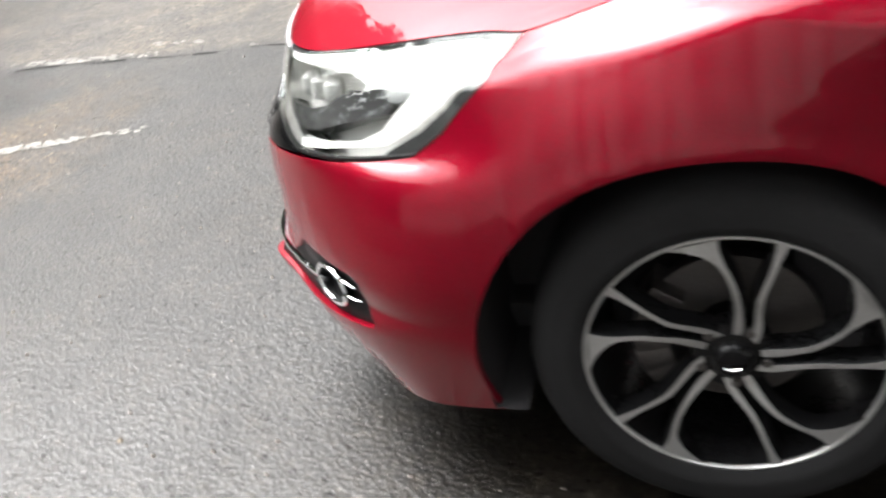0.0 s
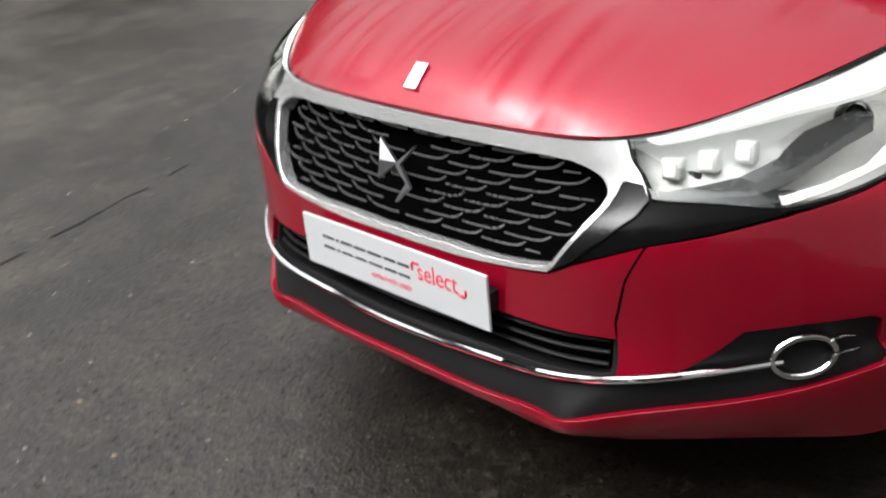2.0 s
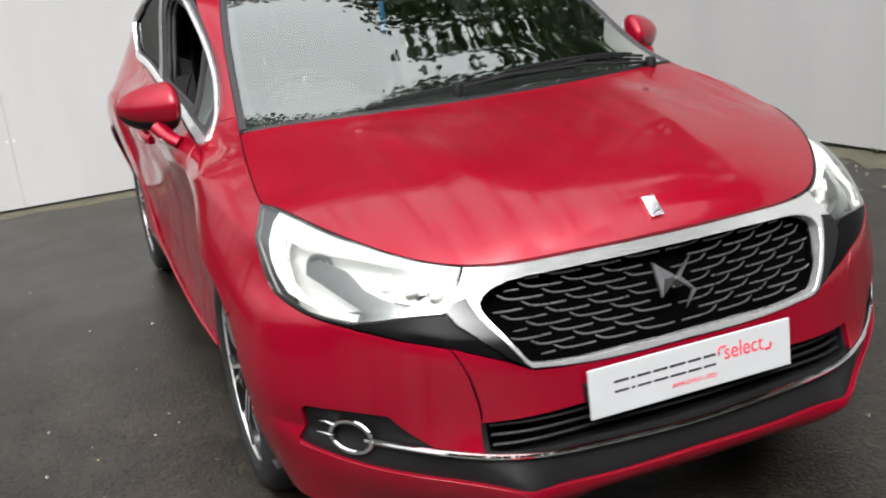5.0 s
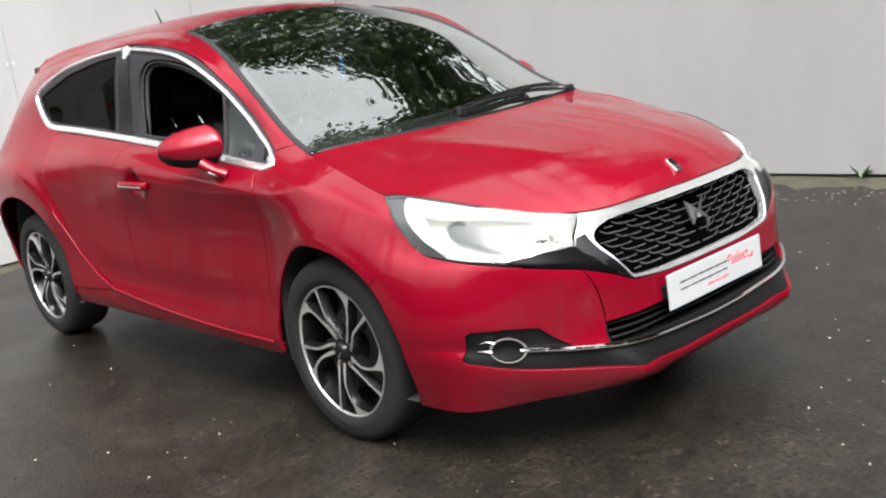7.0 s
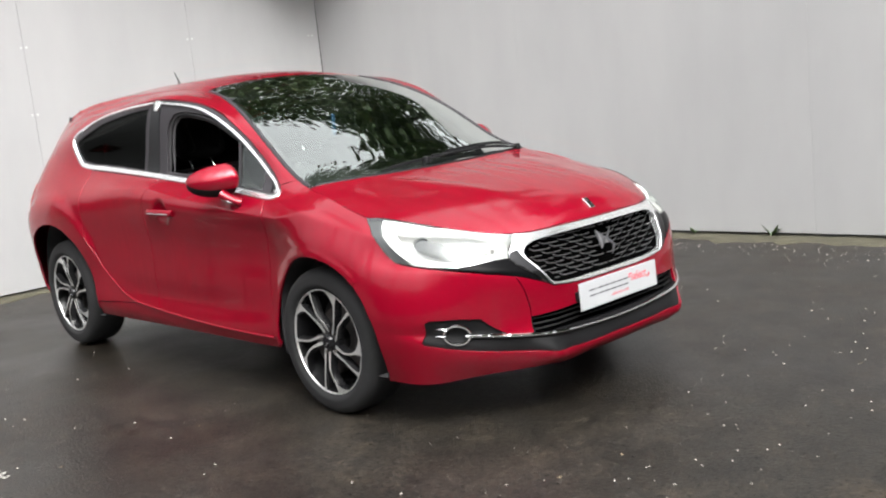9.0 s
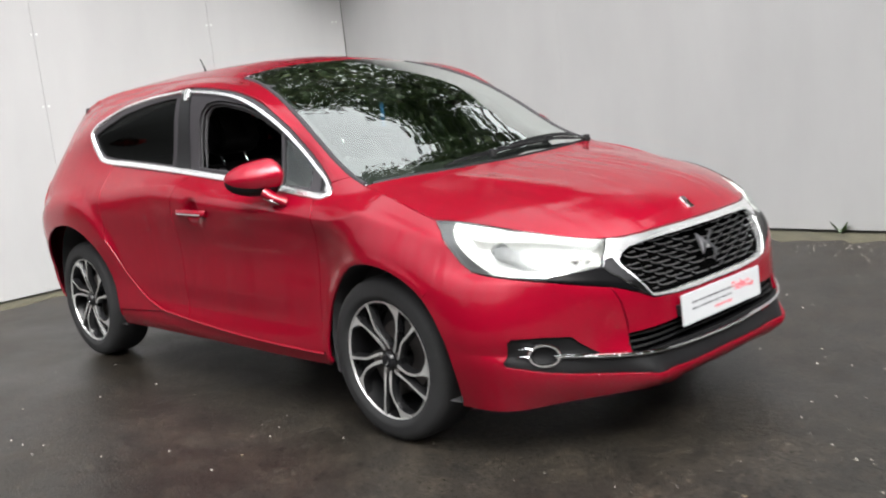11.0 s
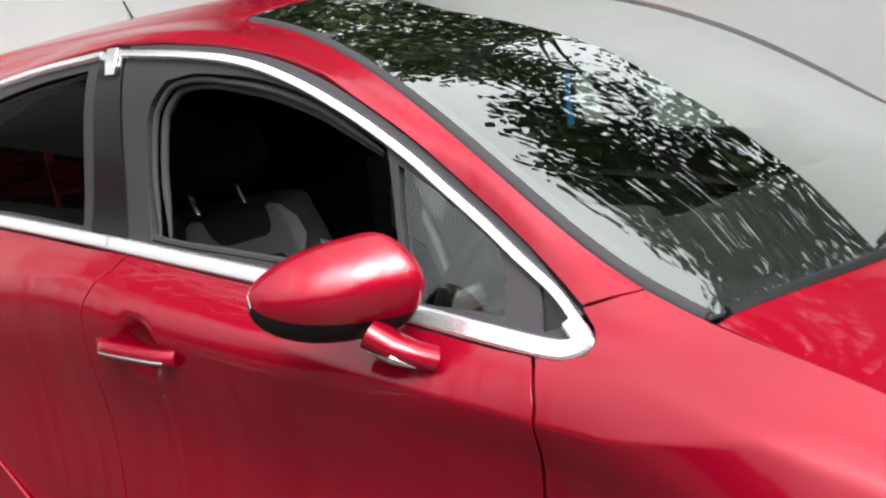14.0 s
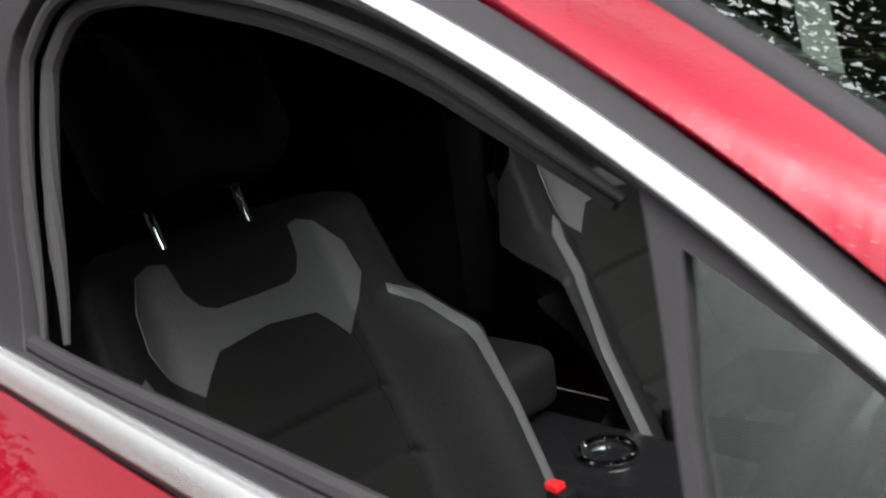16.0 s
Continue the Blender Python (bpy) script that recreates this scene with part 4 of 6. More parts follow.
# ---------------------------------------------------------------- marks and litter on the ground
def worn_line(name, pieces, label):
    """A painted line broken up by wear."""
    r = random.Random(len(pieces))
    bm = bmesh.new()
    for x0, y0, x1, y1, w, worn in pieces:
        p, q = Vector((x0, y0, .0025)), Vector((x1, y1, .0025))
        d = (q - p).normalized()
        s = Vector((-d.y, d.x, 0))
        n = max(2, int((q - p).length / .02))
        lanes = max(3, int(w / .011))
        for i in range(n):
            for j in range(lanes):
                if r.random() < worn * (1.0 + .5 * math.sin(i * .11)):
                    continue
                c = p + (q - p) * ((i + r.uniform(.2, .8)) / n) + s * (w * ((j + r.uniform(.1, .9)) / lanes - .5))
                k = r.randint(5, 7)
                rad = r.uniform(.005, .013)
                vs = [c + d * rad * 1.5 * math.cos(a) * r.uniform(.7, 1.2) + s * rad * math.sin(a) * r.uniform(.7, 1.2) for a in (2 * math.pi * t / k for t in range(k))]
                zz = r.uniform(0, .0012)
                bm.faces.new([bm.verts.new(v + Vector((0, 0, zz))) for v in vs])
    return tagged(link_mesh(name, bm, LINEPAINT, smooth=False), label, "road marking", kind="stuff")


worn_line("line_marking", [(-3.38, -2.12, -2.6, -2.12, .09, .12), (-2.6, -2.12, -1.6, -2.11, .085, .60), (-1.6, -2.11, -.6, -2.08, .08, .90), (1.9, -1.60, 3.3, -1.63, .05, .72), (2.2, -1.72, 2.5, -1.74, .04, .5), (2.05, -.865, 2.35, -.805, .035, .45), (2.3, -.815, 3.3, -.60, .05, .12), (1.1, -2.86, 1.4, -2.85, .08, .8)], "worn pale painted bay lines on the asphalt")
bm = bmesh.new()
pts = [(x, float(np.interp(x, [.2, 1.0, 1.3, 1.72, 2.2, 3.1], [-2.08, -1.88, -1.77, -1.60, -1.57, -1.56])) + .012 * rng.uniform(-1, 1)) for x in np.arange(.2, 3.1, .11)]
for (x0, y0), (x1, y1) in zip(pts, pts[1:]):
    w0 = .006 * rng.uniform(.2, 1.3)
    if rng.random() < .8:
        bm.faces.new([bm.verts.new(v) for v in ((x0, y0 - w0, .002), (x1, y1 - w0, .002), (x1, y1 + w0, .002), (x0, y0 + w0, .002))])
tagged(link_mesh("seam_marking", bm, TAR, smooth=False), "dark seam between two courses of asphalt", "seam", kind="stuff")


def litter(name, mat, label, n, lo, hi, area, flat):
    bm = bmesh.new()
    for _ in range(n):
        x0, x1, y0, y1 = area[rng.randrange(len(area))]
        x, y = rng.uniform(x0, x1), rng.uniform(y0, y1)
        if -4.0 < x < 1.1 and abs(y) < .7:
            continue
        s = rng.uniform(lo, hi)
        k = rng.uniform(0, 6.28)
        h = s * flat
        base = [bm.verts.new((x + s * math.cos(k + a) * rng.uniform(.6, 1.1), y + s * math.sin(k + a) * rng.uniform(.6, 1.1), .001)) for a in (0, 1.3, 2.6, 3.9, 5.1)]
        t = bm.verts.new((x, y, h + .002))
        for i in range(5):
            bm.faces.new((base[i], base[(i + 1) % 5], t))
    bm.normal_update()
    return tagged(link_mesh(name, bm, mat, smooth=False), label, "litter", kind="stuff")


litter("grit", GRIT, "pale grit and small stones strewn on the asphalt", 1500, .003, .008, [(-4.7, 4.5, -3.5, 3.2), (.9, 4.5, -3.5, 3.2), (-4.7, 1.5, 2.7, 3.2)], .7)
litter("leaf_litter", LITTER, "small dry leaf bits on the asphalt", 170, .004, .012, [(-4.75, -4.2, -2.0, 2.9), (-4.7, 2.5, 2.6, 3.2), (-4.7, 4.5, -3.5, 3.2)], .15)


# ---------------------------------------------------------------- the red car
car = tagged(new("car"), "red metallic five-door hatchback, wet from rain, parked on asphalt", "car")


def arc(cx, cz, r, a0, a1, n=22):
    return side(*[(cx + r * math.cos(radians(a)), cz + r * math.sin(radians(a))) for a in np.linspace(a0, a1, n)])


def top_edge(x0, x1, n=14):
    """A stretch of the skin's upper edge."""
    xs = np.linspace(x0, x1, n)
    us = np.interp(-xs, -_edge[_keep, 0], np.linspace(0, U_END, 900)[_keep])
    return np.stack([us, np.full(n, VK[-1])], 1)


def cat(*ls):
    return np.concatenate([np.atleast_2d(np.array(l, float)) for l in ls])


F_ARCH, R_ARCH = (.02, .33, .385), (-2.6, .34, .43)
u_arch = side((.38, .205))[0, 0]
lamp_corner = find([(.463, .80, .692)])
bumper_top = find([(.60, .757, .664), (.70, .692, .650), (.79, .612, .630), (.852, .529, .612), (.885, .41, .565), (.905, .362, .541)])
lower_hole = cat(fore((0, .366), (.25, .369), (.44, .375), (.476, .379), (.474, .436), (.25, .443), (0, .445)))
valance_edge = cat(
    fore((0, .283), (.2, .284), (.36, .289), (.415, .294)),
    find([(.79, .635, .325), (.68, .76, .352), (.60, .822, .372), (.592, .822, .385), (.60, .80, .462), (.615, .79, .472), (.70, .725, .470), (.765, .655, .462), (.80, .61, .415), (.825, .58, .392)]),
    fore((.487, .378), (.484, .440)))
seam = find([(.852, .527, .612), (.872, .50, .55), (.884, .486, .47)])
bumper_low = cat(
    [(0, 0), (.25, 0), (.5, 0), (.8, 0), (u_arch, .004)],
    arc(*F_ARCH, -18, 46, 14), lamp_corner, bumper_top[:3], seam + [.0025, 0], valance_edge[::-1])
bumper_mid = cat(fore((0, .45), (.25, .448), (.482, .442)), seam[::-1] - [.0025, 0], bumper_top[4:], fore((.25, .532), (0, .528)))
bumper = sheet("front_bumper", both(bumper_low), [], RED, car, step=.026)
sheet("bumper_centre", both(bumper_mid), [], RED, bumper, step=.026)

fender_out = cat(lamp_corner, arc(*F_ARCH, 46, 189, 30), side((-.372, .272), (-.385, .305), (-.408, .312), (-.400, .5), (-.390, .68), (-.360, .82), (-.358, .88), (-.383, .936), (-.345, .935), (-.312, .944), (-.304, .957), (-.315, .972), (-.343, .993)),
                 top_edge(-.272, .271, 16), find([(.31, .782, .825), (.36, .795, .775), (.41, .80, .73)]))
trim_top = [(-.315, .966), (-.345, .986), (-.39, 1.016), (-.46, 1.055), (-.52, 1.093), (-.606, 1.15), (-.692, 1.211), (-.80, 1.278), (-.92, 1.336), (-1.05, 1.378), (-1.21, 1.404), (-1.43, 1.424), (-1.51, 1.427), (-1.82, 1.41), (-2.125, 1.373), (-2.36, 1.312), (-2.425, 1.285), (-2.455, 1.245)]
seal_top = [(-.347, .997), (-.453, 1.066), (-.574, 1.146), (-.702, 1.236), (-.847, 1.323), (-.931, 1.360), (-1.05, 1.394), (-1.21, 1.419), (-1.43, 1.436), (-1.51, 1.437), (-1.82, 1.416)] + trim_top[-5:]
trim_rear = [(-2.42, 1.18), (-2.36, 1.12), (-2.31, 1.095), (-2.21, 1.080)]
trim_bottom = [(-1.92, 1.063), (-1.544, 1.038), (-1.40, 1.03), (-1.097, 1.006), (-.80, .982), (-.628, .965), (-.45, .946), (-.33, .938)]
SWEEP = [(-2.039, .529), (-1.95, .465), (-1.863, .414), (-1.77, .381), (-1.678, .359), (-1.34, .331), (-.92, .310), (-.47, .302), (-.40, .302)]
door_back = [(-2.2, 1.074), (-2.2, .90), (-2.19, .80), (-2.171, .70), (-2.10, .60)] + SWEEP[:5]
tail_u = U_END - .62
frame_out = cat(top_edge(-.276, -2.9, 40), [(tail_u, .80), (tail_u, .6), (tail_u, .3), (tail_u, .02)], side((-2.99, .25)),
                arc(*R_ARCH, 192, -8, 34), side((-2.165, .325), (-1.95, .34)), side(*[(x - .006, z) for x, z in door_back[::-1]]),
                side(*(trim_rear[::-1])), side(*smooth_line(seal_top, 3)[::-1]))
front_door_out = [(-.408, .303), (-.406, .4), (-.407, .5), (-.397, .68), (-.367, .82), (-.365, .88), (-.390, .936), (-.45, .94), (-.628, .959), (-.80, .976), (-1.097, 1.0), (-1.385, 1.024), (-1.40, 1.01), (-1.425, .98), (-1.462, .90), (-1.47, .83), (-1.462, .6), (-1.466, .45), (-1.462, .341), (-1.34, .331), (-.92, .310), (-.47, .303)]
rear_door_out = [(-1.392, 1.025), (-1.544, 1.032), (-1.92, 1.057)] + door_back + [(-1.469, .342), (-1.473, .45), (-1.469, .6), (-1.477, .83), (-1.469, .90), (-1.432, .98), (-1.407, 1.01)]
sill_out = [(-.395, .28), (-.40, .299), (-.47, .299), (-.92, .307), (-1.34, .328), (-1.678, .355), (-1.95, .333), (-2.16, .318), (-2.175, .28)]

# window outlines on the flank
drop_glass = [(-.656, 1.006), (-.892, 1.026), (-1.217, 1.045), (-1.325, 1.054), (-1.342, 1.169), (-1.332, 1.283), (-1.314, 1.32), (-1.27, 1.356), (-1.184, 1.364), (-1.105, 1.356), (-1.005, 1.341), (-.915, 1.315), (-.835, 1.28), (-.724, 1.212), (-.690, 1.101)]
quarter_glass = [(-.645, .994), (-.58, .987), (-.461, .98), (-.476, 1.022), (-.501, 1.06), (-.522, 1.074), (-.627, 1.143), (-.70, 1.186), (-.685, 1.112), (-.664, 1.052)]
rear_glass = [(-1.585, 1.075), (-1.575, 1.2), (-1.555, 1.395), (-1.82, 1.376), (-2.1, 1.337), (-2.30, 1.28), (-2.40, 1.245), (-2.405, 1.225), (-2.37, 1.17), (-2.31, 1.13), (-2.2, 1.115), (-1.92, 1.098)]
sail_glass = [(-.392, .966), (-.406, .991), (-.424, 1.022), (-.385, 1.0), (-.345, .974)]
front_frame = [(-.34, .955), (-.345, .99), (-.453, 1.063), (-.574, 1.143), (-.702, 1.233), (-.847, 1.320), (-.931, 1.357), (-1.05, 1.391), (-1.21, 1.416), (-1.418, 1.433), (-1.417, 1.25), (-1.41, 1.06), (-1.385, 1.02), (-1.097, .999), (-.628, .957), (-.45, .945)]
rear_frame = [(-1.51, 1.431), (-1.82, 1.406), (-2.125, 1.365), (-2.36, 1.304), (-2.42, 1.28), (-2.445, 1.245), (-2.41, 1.18), (-2.35, 1.125), (-2.2, 1.085), (-1.92, 1.062), (-1.56, 1.04), (-1.54, 1.2)]
pillar_b = [(-1.424, 1.433), (-1.506, 1.433), (-1.530, 1.2), (-1.550, 1.036), (-1.405, 1.027), (-1.422, 1.25)]


def door_relief(p):
    """The shoulder crease, the hollow below it and the cup behind the handle."""
    x, z = p[:, 0], p[:, 2]
    crease = shoulder(x, z) * np.clip((x + 2.05) / .45, 0, 1)
    cup = -.030 * np.clip(1 - ((x + 1.268) / .062) ** 2 - ((z - .872) / np.where(z > .872, .052, .040)) ** 2, 0, 1) ** .35
    low = -.010 * np.clip(1 - np.abs(z - .40) / .10, 0, 1) * np.clip((-.5 - x) / .4, 0, 1) * np.clip((x + 2.0) / .4, 0, 1)
    return crease + cup + low + haunch_relief(p)


SHOULDER = ([-1.95, -1.5, -.84, -.35, -.24, -.15, -.05, .05, .2], [.972, .977, .909, .863, .860, .872, .889, .893, .885])
crease_lines = [side(*[(x, float(np.interp(x, *SHOULDER)) + dz) for x in np.linspace(-1.95, .05, 60)]) for dz in (.005, 0, -.005)]


def shoulder(x, z):
    """A hard crease: a flat shelf above it, a hollow below."""
    line = np.interp(x, *SHOULDER)
    low = np.clip(1 - np.clip(line - z, 0, 1) / .075, 0, 1)
    return .018 * np.where(z > line, np.clip(1 - (z - line) / .085, 0, 1), .75 * low + .25 * low * low)


def haunch_relief(p):
    """The swollen quarter round the rear wheel, with a soft shoulder of its own."""
    x, z = p[:, 0], p[:, 2]
    d = np.hypot((x + 2.60) * 1.06, (z - .36) * 1.0) - .585
    return .020 * np.clip(.5 - d / .045, 0, 1) ** 1.5 * np.clip((z - .50) / .2, 0, 1)


def fender_relief(p):
    """The shoulder crease runs on into the wing and fades out over the arch."""
    x, z = p[:, 0], p[:, 2]
    lip = .006 * np.exp(-np.abs(np.hypot(x - F_ARCH[0], z - F_ARCH[1]) - F_ARCH[2] - .012) / .010)
    return shoulder(x, z) * np.clip((.12 - x) / .35, 0, 1) + lip


REAR_TRIM = np.interp(np.arange(61), [0, 22, 30, 45, 60], [.016, .017, .027, .030, .029])


def flank(sgn, open_window):
    """All panels of one flank; sgn -1 is the car's right side."""
    fl = (lambda a: a) if sgn > 0 else flipu
    sheet("front_fender", fl(fender_out), [], RED, car, step=.014, dent=fender_relief, lines=[fl(l) for l in crease_lines])
    sheet("body_side", fl(frame_out), [], RED, car, step=.02, dent=haunch_relief)
    sheet("sill", fl(cat(side(*sill_out), [(side((-2.175, .28))[0, 0], .04), (side((-1.3, .3))[0, 0], .05), (side((-.395, .28))[0, 0], .05)])), [], RED, car, step=.02, off=-.004)
    ledge = smooth_line([(-2.085, .582)] + SWEEP, 5)
    part("sill_edge", tube(on_skin(fl(side(*ledge)), .004), [.001] + [.002 + .00026 * i for i in range(18)] + [.0065] * (len(ledge) - 20) + [.003], 10), RED, car, "rounded red ledge under the doors")
    fd = sheet("front_door", fl(side(*front_door_out)), [], RED, car, step=.0125, dent=door_relief, lines=[fl(l) for l in crease_lines])
    rd = sheet("rear_door", fl(side(*rear_door_out)), [], RED, car, step=.0125, dent=door_relief, lines=[fl(l) for l in crease_lines])
    ff = sheet("window_frame", fl(side(*front_frame)), [fl(side(*drop_glass)), fl(side(*quarter_glass)), fl(side(*sail_glass))], SEAL, fd, "dark grey window frame", step=.02, off=-.006, thick=.024)
    sheet("window_frame", fl(side(*rear_frame)), [fl(side(*rear_glass))], SEAL, rd, "dark grey window frame", step=.02, off=-.006, thick=.03)
    sheet("pillar_cover", fl(side(*pillar_b)), [], GLOSSBLACK, car, "gloss black pillar cover", step=.02, off=-.003, thick=.03)
    g = sheet("quarter_window", fl(side(*quarter_glass)), [], SIDEGLASS, fd, step=.03, off=-.016, thick=.004)
    s = sheet("corner_cover", fl(side(*sail_glass)), [], GLOSSBLACK, fd, step=.03, off=-.012, thick=.01)
    r = sheet("rear_window", fl(side(*rear_glass)), [], PRIVACY, rd, "dark tinted rear window", step=.03, off=-.014, thick=.004)
    panes = [g, r]
    if not open_window:
        panes.append(sheet("front_window", fl(side(*drop_glass)), [], SIDEGLASS, fd, step=.03, off=-.02, thick=.004))
    for o in panes:
        o.visible_shadow = False
    # bright trim round the windows
    tt = np.array(trim_top)
    band(fl(side(*smooth_line(tt[:12], 5)))[::sgn], .0165, .004, .014, SATIN, "window_trim", fd, "bright brushed trim", )
    band(fl(side(*smooth_line(np.concatenate([tt[12:], trim_rear, [(-2.0, 1.068), (-1.56, 1.039), (-1.472, 1.033)]]), 5)))[::sgn], REAR_TRIM[::sgn], .004, .014, SATIN, "window_trim", rd, "bright brushed trim")
    band(fl(side(*smooth_line([(-1.468, 1.0325), (-1.395, 1.027), (-1.097, 1.004), (-.80, .98), (-.628, .963), (-.45, .944), (-.36, .937), (-.325, .943), (-.309, .955), (-.316, .967), (-.345, .986)], 5)))[::sgn], .030, .004, .014, SATIN, "window_trim", fd, "bright brushed trim")
    # rubber channels inside the front window's opening
    ring = np.array(drop_glass[3:14])
    mid_p = np.array([-1.0, 1.16])
    for inset, depth, rad, mat in ((.012, .020, .006, INNER), (.022, .036, .008, INNER)):
        d = mid_p - ring
        q = ring + d / np.linalg.norm(d, axis=1)[:, None] * inset
        q = on_skin(fl(side(*smooth_line(q, 4))), -depth)
        part("window_channel", tube(q, [rad * .4, rad * .6, rad * .8, rad] + [rad] * (len(q) - 8) + [rad, rad * .8, rad * .6, rad * .4], 8), mat, fd)
    part("waist_seal", tube(on_skin(fl(side(*smooth_line([(x, z + .006) for x, z in drop_glass[:4]], 5))), -.016), .008, 8), SEAL, fd, "dark rubber waist seal")
    return fd, rd


flank(1, False)
driver_door, rear_right_door = flank(-1, True)

# bonnet, windscreen, roof
bonnet_front = skin(np.linspace(0, top_edge(-.16, -.16, 2)[0, 0], 60), np.full(60, VK[-1]))[:, :2]
cowl = lambda y: -.03 - .145 * (abs(y) / .7) ** 2.2
bon = [(x - .004, max(0, y - .005)) for x, y in bonnet_front]
bon[0] = (bon[0][0], 0)
back = [(cowl(y) + .012, y) for y in np.linspace(.69, 0, 14)]
bon = [p for p in bon if p[0] > cowl(p[1]) + .012]
bonnet_half = np.array(bon + back)
sheet("bonnet", np.concatenate([bonnet_half, bonnet_half[::-1][1:-1] * np.array([1, -1])]), [], RED, car, step=.025, surf="top", thick=.02)
# black strips under the bonnet's edges stand in for the gap's darkness
for f in (1, -1):
    seam_line = top_edge(.80, -.15, 40) * np.array([f, 1])
    part("bonnet_gap_dark", tube(on_skin(seam_line, -.013) - np.array([0, .004 * f, 0]), .0085, 6), BLACK, car, "black strip added for the shaded bonnet gap")
gl_x = np.linspace(-.185, -1.24, 24)
gl_edge = [(x, np.interp(x, _ex, _ey) - .006) for x in gl_x]
ws_half = np.array([(cowl(0), 0)] + [(cowl(y), y) for y in np.linspace(.1, .66, 9)] + gl_edge + [(-1.27 - .02 * math.cos(y * 3), y) for y in np.linspace(.48, 0, 9)])
ws_poly = np.concatenate([ws_half, ws_half[::-1][1:-1] * np.array([1, -1])])
windscreen = sheet("windscreen", ws_poly, [], WSGLASS, car, "wet green-tinted windscreen", step=.035, surf="top", off=-.002, thick=.005)
windscreen.visible_shadow = False
ring_in = np.array([(cowl(0) - .03, 0)] + [(cowl(y) - .03, y) for y in np.linspace(.1, .5, 6)] + [tuple(p) for p in smooth_line([(cowl(.56) - .034, .56), (cowl(.61) - .055, .612), (-.235, .640), (-.29, .650)], 4)] + [(x, y - .040) for x, y in gl_edge[4:-1]] + [(-1.20, y) for y in np.linspace(.44, 0, 9)])
sheet("windscreen_border", ws_poly, [np.concatenate([ring_in, ring_in[::-1][1:-1] * np.array([1, -1])])], GREYPLASTIC, windscreen, "dark printed glass border", step=.03, surf="top", off=-.006, thick=.002)
for f in (1, -1):
    part("windscreen_seal", tube(top3(np.array(gl_edge)[:, 0], np.array(gl_edge)[:, 1] * f) - np.array([0, .008 * f, .007]), .0135, 12), SEAL, windscreen, "dark rubber edge")
rf_x = np.linspace(-1.255, -2.93, 26)
roof_half = np.array([(-1.296 + .02 * (1 - math.cos(y * 3)), y) for y in np.linspace(0, .48, 9)] + [(x, np.interp(x, _ex, _ey) - .003) for x in rf_x] + [(-2.955, .2), (-2.965, 0)])
roof = sheet("roof", np.concatenate([roof_half, roof_half[::-1][1:-1] * np.array([1, -1])]), [], RED, car, step=.05, surf="top", thick=.02)
# spoiler lip above the tailgate
bm = bmesh.new()
rows = []
for y in np.linspace(-.545, .545, 31):
    k = math.sqrt(max(0.0, 1 - (abs(y) / .56) ** 8))
    z0 = float(top(np.array([-2.80]), np.array([y]))[0])
    zt = 1.392 - .042 * (abs(y) / .5) ** 2
    xt = -2.90 - .10 * k
    rows.append([bm.verts.new(p) for p in ((-2.70, y, z0 - .004), (-2.74, y, z0 + .012), (-2.82, y, .5 * (z0 + zt) + .014), (xt, y, zt), (xt - .006, y, zt - .012), (xt + .01, y, zt - .030), (-2.92, y, zt - .034))])
for a, b in zip(rows, rows[1:]):
    for j in range(6):
        bm.faces.new((a[j], b[j], b[j + 1], a[j + 1]))
bm.faces.new(rows[0][::-1])
bm.faces.new(rows[-1])
bmesh.ops.recalc_face_normals(bm, faces=bm.faces)
part("spoiler", bm, RED, car)
# tail
tail_half = np.array([(tail_u + .006, .02), (tail_u + .006, .80), (top_edge(-2.905, -2.905, 2)[0, 0], VK[-1]), (U_END, VK[-1]), (U_END, 0.0)])
for f in (1, -1):
    sheet("tailgate", tail_half * np.array([f, 1]), [], RED, car, step=.06)



# ---------------------------------------------------------------- the car's nose
def rim_wall(uv, off0, off1, mat, name, parent, label=""):
    """A wall that runs from the skin inwards along a closed outline."""
    uv = densify(uv, .012)
    a, b = on_skin(uv, off0), on_skin(uv, off1)
    bm = bmesh.new()
    r0, r1 = [bm.verts.new(p) for p in a], [bm.verts.new(p) for p in b]
    n = len(r0)
    for i in range(n):
        bm.faces.new((r0[i], r0[(i + 1) % n], r1[(i + 1) % n], r1[i]))
    return part(name, bm, mat, parent, label)


def frame_at(uv, off=0.0):
    """A pose on the skin: local x along u, y up the skin, z outward."""
    u, v = uv
    e = 3e-3
    p, n = skin(u, v)[0], Vector(skin_normal(np.array([u]), np.array([v]))[0])
    d = Vector(skin(u + e, v)[0] - skin(u - e, v)[0]).normalized()
    t = n.cross(d).normalized()
    m = Matrix((d.to_4d(), t.to_4d(), n.to_4d(), (0, 0, 0, 1))).transposed()
    m[3][:] = (0, 0, 0, 1)
    m.translation = Vector(p) + n * off
    return m


# lightless black that paints the shaded depth behind the lower grille
DEPTHLOW = plain("lower_depth_shade", (0.0015, 0.0015, 0.0016), 1.0, spec=0.0)
val = both(cat(valance_edge, fore((.25, .448), (0, .45))))
valance = sheet("valance", val, [both(lower_hole)], BLACK, car, "matt black lower bumper insert", step=.022, off=-.012, thick=.02)
sheet("lower_grille", both(lower_hole), [], DEPTHLOW, car, "lower grille, its shaded depth painted black", step=.05, off=-.055, thick=0)
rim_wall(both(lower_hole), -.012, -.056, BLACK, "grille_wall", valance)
for z in (.390, .409, .428):
    ys = np.linspace(-.468, .468, 40)
    uv = fore(*[(abs(y), z) for y in ys]) * np.stack([np.sign(ys), np.ones(40)], 1)
    part("grille_slat", tube(on_skin(uv, -.022), .0045, 6, flat=.8), BLACK, valance)
